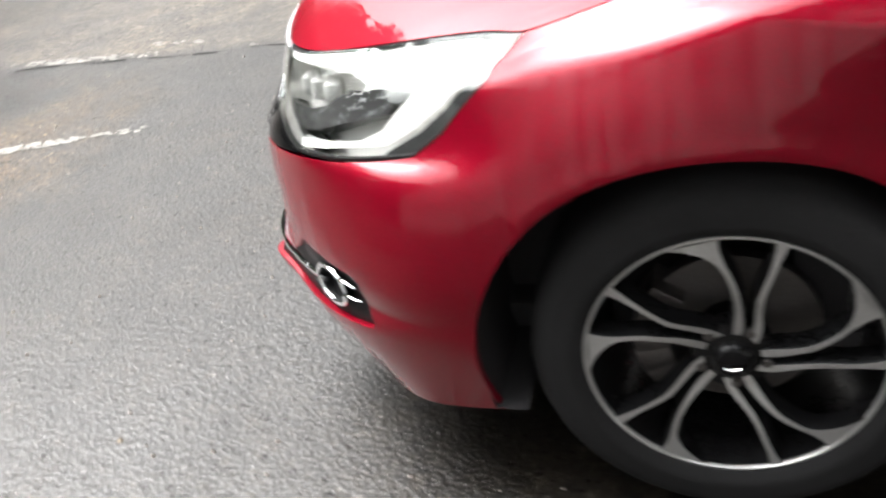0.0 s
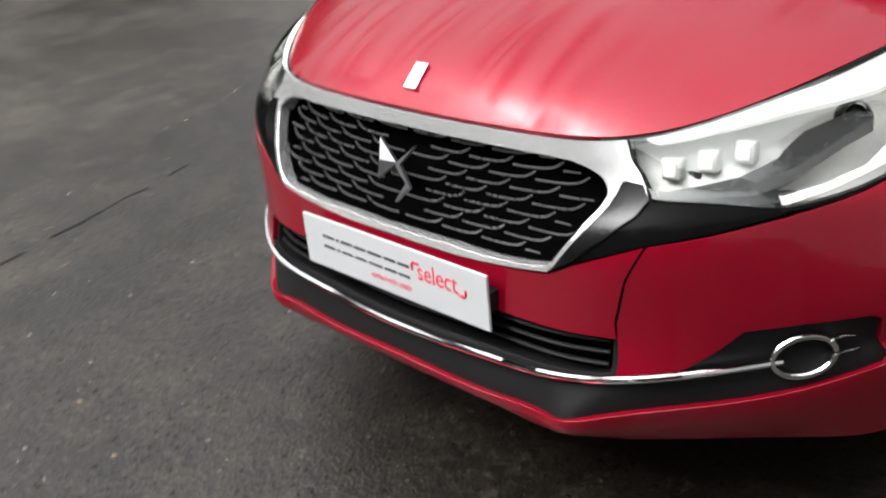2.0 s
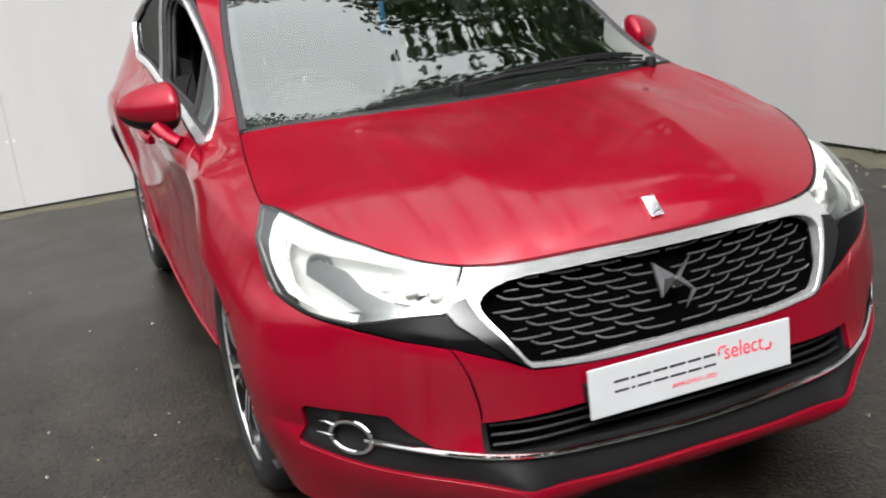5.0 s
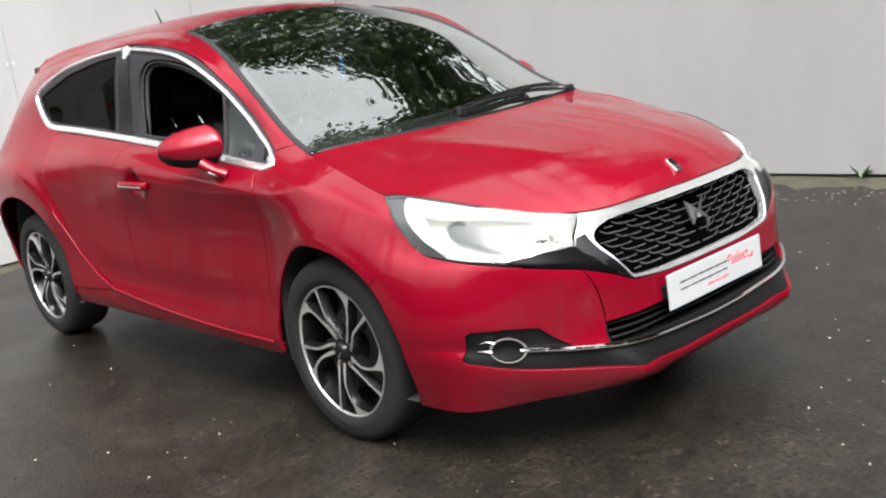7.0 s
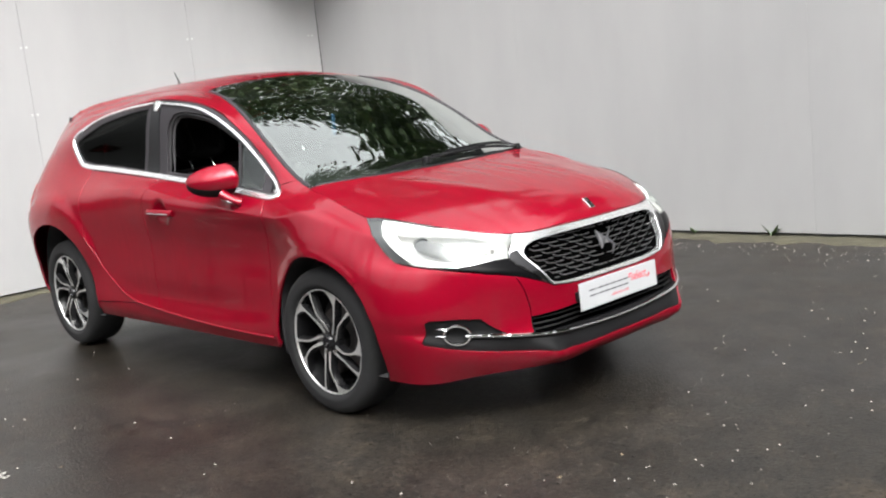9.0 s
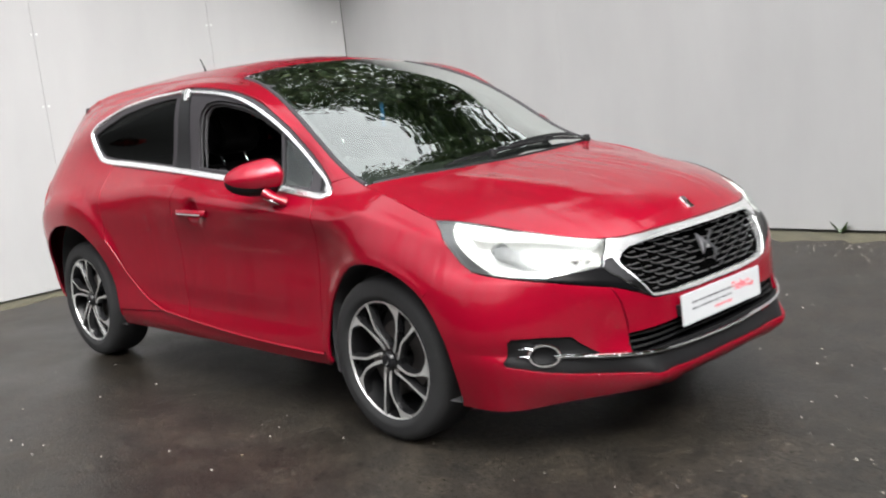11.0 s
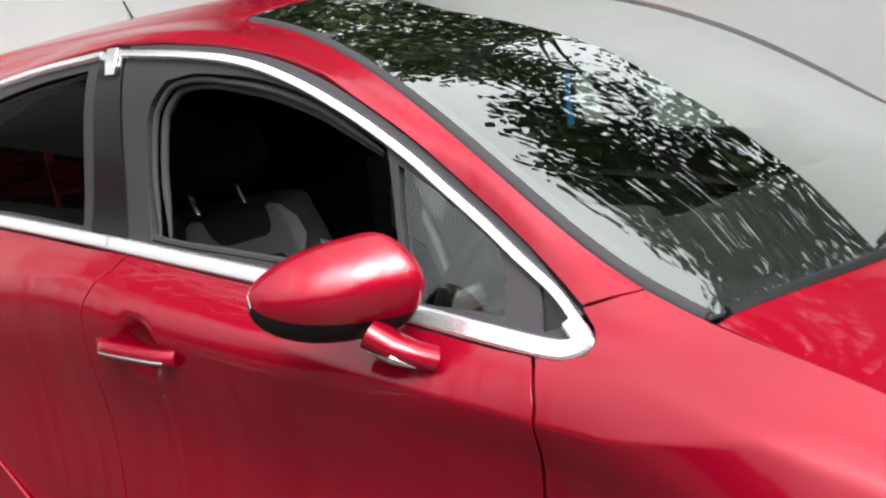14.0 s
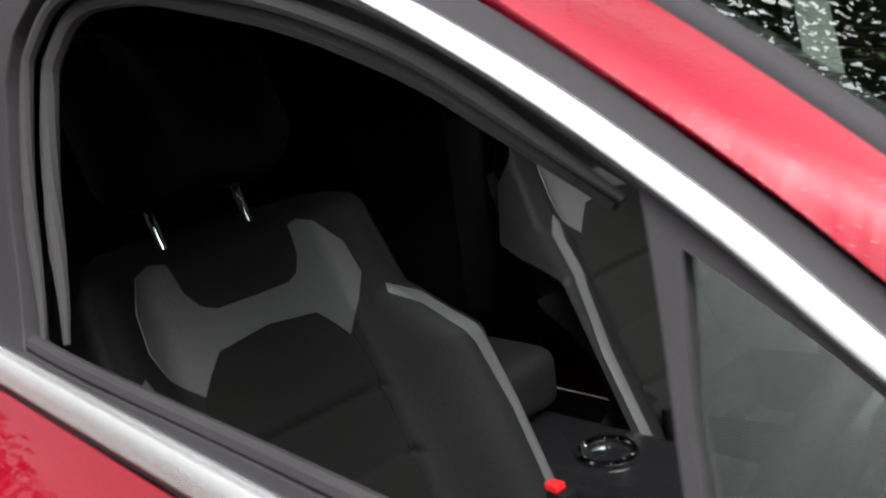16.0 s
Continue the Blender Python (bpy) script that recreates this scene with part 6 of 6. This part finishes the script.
door_mirror(-1, "red door mirror with a black lower shell, wet")
door_mirror(1, "red door mirror with a black lower shell, wet")
for sgn in (-1, 1):
    door = [o for o in car.children if o.name.startswith("front_door")][0 if sgn > 0 else 1]
    line = [(-1.385, .874, .866), (-1.37, .888, .867), (-1.34, .894, .868), (-1.25, .895, .869), (-1.19, .891, .868), (-1.16, .884, .867), (-1.145, .876, .866)]
    h = part("door_handle", tube([(x, y * sgn, z) for x, y, z in smooth_line(line, 3)], .0135, 10, flat=1.25), RED, door, "red pull handle")
    part("handle_trim", tube([(x, (y + .0105) * sgn, z - .004) for x, y, z in smooth_line(line[1:-1], 3)], .0042, 8), CHROME, h, "chrome strip on the handle")
    u = side((-1.395, .868))[0] * np.array([sgn, 1])
    part("handle_end", box((-.012, -.014, -.006), (.012, .014, .010), .004, frame_at(u)), RED, h)


def on_top(x, y, off):
    x, y = np.atleast_1d(x), np.atleast_1d(y)
    return top3(x, y) + top_normal(x, y) * off


def wiper(base, mid, tip0, tip1, label):
    arm = part("wiper", tube([on_top(*base, .012)[0], on_top(base[0] * .6 + mid[0] * .4, base[1] * .6 + mid[1] * .4, .016)[0], on_top(*mid, .016)[0]], [.009, .007, .005], 8, flat=.6), BLACK, car, label)
    xs, ys = np.linspace(tip0[0], tip1[0], 14), np.linspace(tip0[1], tip1[1], 14)
    part("wiper_blade", tube(on_top(xs, ys, .004), .0035, 6, flat=1.4), BLACK, arm)
    part("blade_spine", tube(on_top(xs[1:-1] - .003, ys[1:-1], .011), [.003] + [.0045] * 10 + [.003], 6), BLACK, arm)
    b = lathe([(.0, .02), (.015, .02), (.019, .008), (.019, -.01)], 18, "z", on_top(*base, .008)[0])
    part("wiper_nut", b, BLACK, arm)
    part("blade_joint", box((-.010, -.026, -.006), (.010, .026, .010), .004, Matrix.Translation(on_top(*mid, .013)[0])), BLACK, arm)


wiper((-.125, .60), (-.105, .0), (-.085, -.365), (-.125, .33), "black windscreen wiper parked at the base of the glass")
wiper((-.085, -.08), (-.135, .34), (-.125, .05), (-.20, .62), "black windscreen wiper parked at the base of the glass")
part("cowl", tube([(cowl(y) - .002, y, float(top(np.array([cowl(y)]), np.array([y]))[0]) - .004) for y in np.linspace(-.68, .68, 30)], .010, 6), BLACK, car, "black cowl seal")

ax, ay = -2.42, 0.0
az = float(top(np.array([ax]), np.array([ay]))[0])
aerial = part("aerial", tube([(ax, ay, az), (ax - .004, ay, az + .012), (ax - .03, ay, az + .06), (ax - .055, ay, az + .10)], [.016, .009, .004, .0035], 8), BLACK, car, "short black roof aerial")
# tail lamps
for sgn in (1, -1):
    o = find([(-2.97, .852, .93), (-3.0, .80, 1.0), (-3.08, .74, .98), (-3.1, .73, .86), (-3.02, .83, .84)]) * np.array([sgn, 1])
    sheet("tail_lamp", o, [], TAILRED, car, "red tail lamp", step=.03, off=.004, thick=.02)
for sgn in (1, -1):
    b = [(-1.447, 1.428), (-1.487, 1.428), (-1.470, 1.378), (-1.436, 1.378)]
    sheet("pillar_badge", side(*b) * np.array([sgn, 1]), [], SATIN, car, "small bright pillar badge", step=.02, off=.004, thick=.01)


# ---------------------------------------------------------------- cabin
def seat(cy, inner, name="seat"):
    """A sports seat; cy its centre line, inner the side of the car's middle."""
    root = new(name)
    root.parent = car
    tagged(root, "black and grey leather front seat")
    slope = Vector((-.42, 0, .907))
    fwd = Vector((.907, 0, .42))
    base = Vector((-1.335, cy, .50))

    def back(a, b):
        r = np.abs(a)
        low = np.clip(1 - np.clip((b - .34) / .10, 0, 1), 0, 1)
        bol = np.clip((r - .135) / (.07 + .035 * low), 0, 1)
        bol = bol * bol * (3 - 2 * bol) * (.030 + .050 * low)
        edge = -.09 * np.clip((r - .225 - .03 * low) / .045, 0, 1) ** 2
        roundtop = -.07 * np.clip((b - .56) / .065, 0, 1) ** 2
        seams = -.006 * (np.exp(-((b - .32) / .006) ** 2) + np.exp(-((b - .22) / .006) ** 2) + np.exp(-((b - .12) / .006) ** 2)) * (r < .15)
        puff = .012 * np.cos(np.clip(r / .15, 0, 1) * math.pi / 2) + bol + edge + roundtop + seams
        w = 1 - .10 * np.clip((b - .42) / .23, 0, 1) + .07 * low * np.clip((r - .15) / .1, 0, 1)
        p = np.array(base) + np.outer(b, np.array(slope)) + np.outer(puff, np.array(fwd))
        p[:, 1] += a * w
        return p

    def cushion(a, b):
        r = np.abs(a)
        bol = np.clip((r - .16) / .07, 0, 1)
        bol = bol * bol * (3 - 2 * bol) * .055
        edge = -.08 * np.clip((r - .225) / .045, 0, 1) ** 2
        front = -.12 * np.clip((b - .42) / .10, 0, 1) ** 2
        p = np.zeros((len(a), 3))
        p[:, 0] = -1.36 + b
        p[:, 1] = cy + a
        p[:, 2] = .46 + .10 * b + bol + edge + front
        return p

    rect = lambda w, lo, hi: [(-w, lo), (w, lo), (w, hi), (-w, hi)]
    patch_half = [(0, .497), (.06, .498), (.08, .508), (.095, .53), (.103, .572), (.125, .578), (.15, .568), (.172, .525), (.174, .475), (.155, .44), (.118, .402), (.10, .425), (.08, .447), (0, .456)]
    patch = patch_half + [(-x, y) for x, y in patch_half[::-1][1:-1]]
    cloth_half = [(0, .456), (.08, .447), (.10, .425), (.118, .402), (.128, .37), (.13, .30), (.13, .02), (0, .02)]
    cloth = cloth_half + [(-x, y) for x, y in cloth_half[::-1][1:-1]]
    bolster = [(.132, .02), (.132, .30), (.130, .37), (.122, .402), (.155, .425), (.19, .432), (.215, .40), (.238, .32), (.248, .215), (.246, .02)]
    strip_o = [(.19, .432), (.215, .40), (.238, .32), (.248, .215), (.246, .02), (.262, .02), (.264, .215), (.254, .33), (.230, .415), (.195, .447)]
    outer = [(-.27, 0), (.27, 0), (.27, .40), (.255, .53), (.225, .59), (.17, .618), (.1, .625), (-.1, .625), (-.17, .618), (-.225, .59), (-.255, .53), (-.27, .40)]
    mirror_p = lambda P: [(-x, y) for x, y in P[::-1]]
    body = sheet("backrest", outer, [patch, cloth, bolster, mirror_p(bolster), strip_o, mirror_p(strip_o)], LEATHER, root, step=.018, surf=back, thick=.09)
    sheet("grey_panel", patch, [], GREYLEATHER, root, "mid grey leather panel", step=.012, surf=back, thick=.006, off=.002)
    sheet("cloth_panel", cloth, [], CLOTH, root, step=.012, surf=back, thick=.006, off=.001)
    for P in (bolster, mirror_p(bolster)):
        sheet("bolster", P, [], LEATHER, root, step=.014, surf=back, thick=.006, off=.002)
    for P in (strip_o, mirror_p(strip_o)):
        sheet("piping", P, [], GREYLEATHER, root, "grey piping", step=.01, surf=back, thick=.006, off=.003)
    cut = [(-.27, 0), (.27, 0), (.27, .50), (-.27, .50)]
    sheet("cushion", cut, [rect(.152, .03, .47)], LEATHER, root, step=.02, surf=cushion, thick=.12)
    sheet("cushion_panel", rect(.150, .03, .47), [], CLOTH, root, step=.02, surf=cushion, thick=.006)
    # head restraint
    hb = bmesh.new()
    hm = Matrix.Translation(base + slope * .758 + fwd * .01) @ Matrix.Rotation(radians(-24), 4, "Y")
    box_bm(hb, (-.06, -.14, -.11), (.055, .14, .12), .05, hm, 5)
    hr = part("head_restraint", hb, LEATHER, root)
    for s in (1, -1):
        part("restraint_wing", box((-.02, .1 * s - .032, -.09), (.062, .1 * s + .032, .10), .03, hm @ Matrix.Rotation(radians(-8 * s), 4, "Z"), 4), LEATHER, hr)
        p0 = base + slope * .595 + Vector((0, .068 * s - .008, 0)) - fwd * .02
        part("restraint_post", tube([p0, p0 + slope * .085], .0065, 10), CHROME, hr, "bright chrome post")
    part("seat_base", box((-1.33, cy - .22, .27), (-.92, cy + .22, .46), .03), BLACK, root)
    return root


seat(-.385, 1, "driver_seat")
seat(.385, -1, "passenger_seat")
bench = new("rear_bench")
bench.parent = car
part("bench_cushion", box((-2.32, -.62, .34), (-1.88, .62, .55), .06, None, 4), LEATHER, bench, "black leather bench")
part("bench_back", box((-.08, -.60, 0), (.08, .60, .58), .06, Matrix.Translation((-2.36, 0, .52)) @ Matrix.Rotation(radians(-22), 4, "Y"), 4), LEATHER, bench)
for y in (-.36, .36):
    part("bench_head_restraint", box((-.05, -.12, -.08), (.05, .12, .08), .04, Matrix.Translation((-2.62, y, 1.14)), 4), LEATHER, bench)

part("cabin_floor", box((-2.5, -.74, .24), (-.05, .74, .30), .01), INNER, car, "black carpet")
for sgn in (1, -1):
    card = [(-.45, .33), (-2.1, .36), (-2.15, .9), (-2.1, 1.05), (-1.4, 1.0), (-.48, .93)]
    sheet("door_card", side(*card) * np.array([sgn, 1]), [], DASH, car, "black door lining", step=.06, off=-.10, thick=.02)
    rail = [(-.36, .99), (-.55, 1.125), (-.70, 1.228), (-.85, 1.31), (-1.01, 1.372), (-1.2, 1.405), (-1.45, 1.43), (-1.82, 1.41), (-2.12, 1.375), (-2.4, 1.30)]
    sheet("pillar_lining", cat(top_edge(-.33, -2.8, 30), side(*smooth_line(seal_top, 2)[::-1])) * np.array([sgn, 1]), [], INNER, car, step=.05, off=-.024, thick=0)
    sheet("quarter_lining", side((-2.1, .80), (-2.1, 1.07), (-2.21, 1.085), (-2.31, 1.10), (-2.36, 1.125), (-2.42, 1.18), (-2.455, 1.245), (-2.43, 1.30), (-2.95, 1.22), (-2.95, .80)) * np.array([sgn, 1]), [], INNER, car, step=.06, off=-.03, thick=0)
    waist = [(-.42, .945), (-.628, .963), (-1.097, 1.004), (-1.544, 1.036), (-1.92, 1.06), (-2.21, 1.078)]
    sheet("waist_lining", side(*waist, *[(x, z - .09) for x, z in waist[::-1]]) * np.array([sgn, 1]), [], DASH, car, step=.04, off=-.03, thick=.01)
    part("luggage_lining", box((-3.0, sgn * .565 - .004, .28), (-2.08, sgn * .565 + .004, 1.06), .002), INNER, car)
    part("arch_lining", box((-2.095, sgn * .65 - .09, .28), (-2.085, sgn * .65 + .09, 1.0), .002), INNER, car)
    part("footwell_lining", box((-.46, sgn * .70 - .004, .28), (-.10, sgn * .70 + .004, .93), .002), INNER, car)
    P = on_skin(side(*rail) * np.array([sgn, 1]), -.045)
    part("roof_lining_edge", tube(P, .026, 8), INNER, car)
    part("pillar_lining", tube(on_skin(side((-1.50, 1.42), (-1.505, 1.2), (-1.505, 1.0), (-1.49, .7)) * np.array([sgn, 1]), -.055), .042, 8, flat=.6), DASH, car)
    part("belt", tube(on_skin(side((-1.52, 1.32), (-1.53, 1.1), (-1.54, .8)) * np.array([sgn, 1]), -.13), .022, 6, flat=.12), BLACK, car, "black seat belt")
liner = np.array([(-1.2, 0), (-1.2, .44), (-1.5, .49), (-2.3, .49), (-2.94, .40), (-2.94, 0)])
sheet("headliner", np.concatenate([liner, liner[::-1][1:-1] * np.array([1, -1])]), [], INNER, car, "black headlining", step=.1, surf="top", off=-.035, thick=.01)
part("bulkhead", box((-.12, -.70, .28), (-.10, .70, .90), .004), INNER, car)
part("parcel_shelf", box((-3.0, -.6, .98), (-2.55, .6, 1.0), .005), INNER, car)
part("tail_lining", box((-.01, -.56, 0), (.01, .56, .40), .004, Matrix.Translation((-3.04, 0, 1.02)) @ Matrix.Rotation(radians(24), 4, "Y")), INNER, car)
part("tail_lining", box((-3.05, -.6, .3), (-3.0, .6, 1.1), .005), INNER, car)

# stand-in panel for an unidentified dark column at the passenger window
panel_uv = side((-1.055, 1.0), (-1.09, 1.25), (-1.12, 1.42), (-1.28, 1.43), (-1.25, 1.25), (-1.215, 1.0))
sheet("dark_window_panel", panel_uv, [], CLOTH, car, "dark upright panel inside the passenger window", step=.03, off=-.04, thick=.006)

# dashboard
dash = new("dashboard")
dash.parent = car
tagged(dash, "dark grey moulded dashboard")
prof = [(-.16, .93), (-.30, .965), (-.46, .975), (-.60, .955), (-.68, .91), (-.70, .84), (-.66, .72), (-.60, .58), (-.45, .50)]
bm = bmesh.new()
line = smooth_line(prof, 4)
cols = []
for y in np.linspace(-.70, .70, 20):
    cl = .04 * math.exp(-((y + .385) / .16) ** 2)
    cols.append([bm.verts.new((x - (.05 * (y / .7) ** 2) * -1, y, z + (cl if x < -.45 and z > .85 else 0))) for x, z in line])
for a, b in zip(cols, cols[1:]):
    for i in range(len(line) - 1):
        bm.faces.new((a[i], a[i + 1], b[i + 1], b[i]))
bmesh.ops.recalc_face_normals(bm, faces=bm.faces)
part("dash_top", bm, DASH, dash)
part("instrument_hood", box((-.70, -.52, .955), (-.48, -.25, 1.035), .035, None, 4), DASH, dash)
part("centre_screen", box((-.705, -.11, .80), (-.675, .11, .93), .012), GLOSSBLACK, dash)
for y in (-.62, -.15, .15, .62):
    part("air_vent", lathe([(.0, -.705), (.035, -.705), (.042, -.70), (.044, -.66)], 20, "x", (0, y, .88)), CHROME, dash)
# steering wheel
sw = new("steering_wheel")
sw.parent = car
swm = Matrix.Translation((-.77, -.385, .90)) @ Matrix.Rotation(radians(-66), 4, "Y")
ringp = [swm @ Vector((.185 * math.cos(a), .185 * math.sin(a), 0)) for a in np.linspace(0, 2 * math.pi, 41)[:-1]]
part("wheel_rim", tube(ringp, .0155, 10, closed=True), LEATHER, sw)
part("wheel_boss", box((-.06, -.075, -.02), (.06, .075, .03), .02, swm, 3), DASH, sw)
for a in (0, math.pi, 1.5 * math.pi):
    part("wheel_spoke", tube([swm @ Vector((.05 * math.cos(a + math.pi / 2), .05 * math.sin(a + math.pi / 2), 0)), swm @ Vector((.18 * math.cos(a + math.pi / 2), .18 * math.sin(a + math.pi / 2), 0))], .014, 8, flat=1.6), SATIN, sw)
part("column", tube([swm @ Vector((0, 0, -.02)), swm @ Vector((0, 0, -.25))], .04, 10), BLACK, sw)
# middle console
con = new("centre_console")
con.parent = car
tagged(con, "black centre console with a bright cup ring")
part("console_body", box((-1.55, -.10, .28), (-.66, .10, .62), .03, None, 3), GLOSSBLACK, con)
part("arm_rest", box((-1.74, -.085, .63), (-1.43, .095, .735), .03, None, 4), LEATHER, con)
part("cup_ring", tube([(-1.285 + .042 * math.cos(a), .0 + .042 * math.sin(a), .625) for a in np.linspace(0, 2 * math.pi, 29)[:-1]], .005, 8, closed=True), CHROME, con, "bright cup holder ring")
part("gear_lever", tube([(-.92, 0, .62), (-.93, 0, .70), (-.935, 0, .74)], [.014, .014, .024], 12), CHROME, con)
part("belt_buckle", box((-1.32, -.132, .52), (-1.265, -.10, .618), .008, None, 2), BLACK, con)
part("buckle_button", box((-1.31, -.128, .612), (-1.28, -.106, .627), .004), BUCKLERED, con, "red release button")
# interior mirror with a hanging tag
im = part("interior_mirror", box((-.012, -.12, -.035), (.012, .12, .035), .011, Matrix.Translation((-.835, -.005, 1.285)) @ Matrix.Rotation(radians(10), 4, "Z"), 3), BLACK, car, "black interior mirror")
part("mirror_stem", tube([(-.83, 0, 1.30), (-.80, 0, 1.35)], .014, 8), BLACK, im)
part("hanging_tag", box((-.818, -.057, 1.155), (-.814, -.037, 1.265), .001), BLUE, im, "blue hanging tag")
part("sensor_housing", box((-.05, -.06, -.03), (.05, .06, .02), .015, Matrix.Translation((-.87, 0, 1.345)) @ Matrix.Rotation(radians(26), 4, "Y"), 2), BLACK, car)
for y in (-.38, .38):
    part("sun_visor", box((-.09, -.17, -.012), (.09, .17, .012), .01, Matrix.Translation((-1.08, y, 1.405)) @ Matrix.Rotation(radians(12), 4, "Y"), 2), GREYPLASTIC, car)


# ---------------------------------------------------------------- another car across the yard
other = copy_thing(car, pose(-9.56, -7.0, 0, 0, 0, 162))
tagged(other, "red car with silver wheels parked by the yard wall", "car")
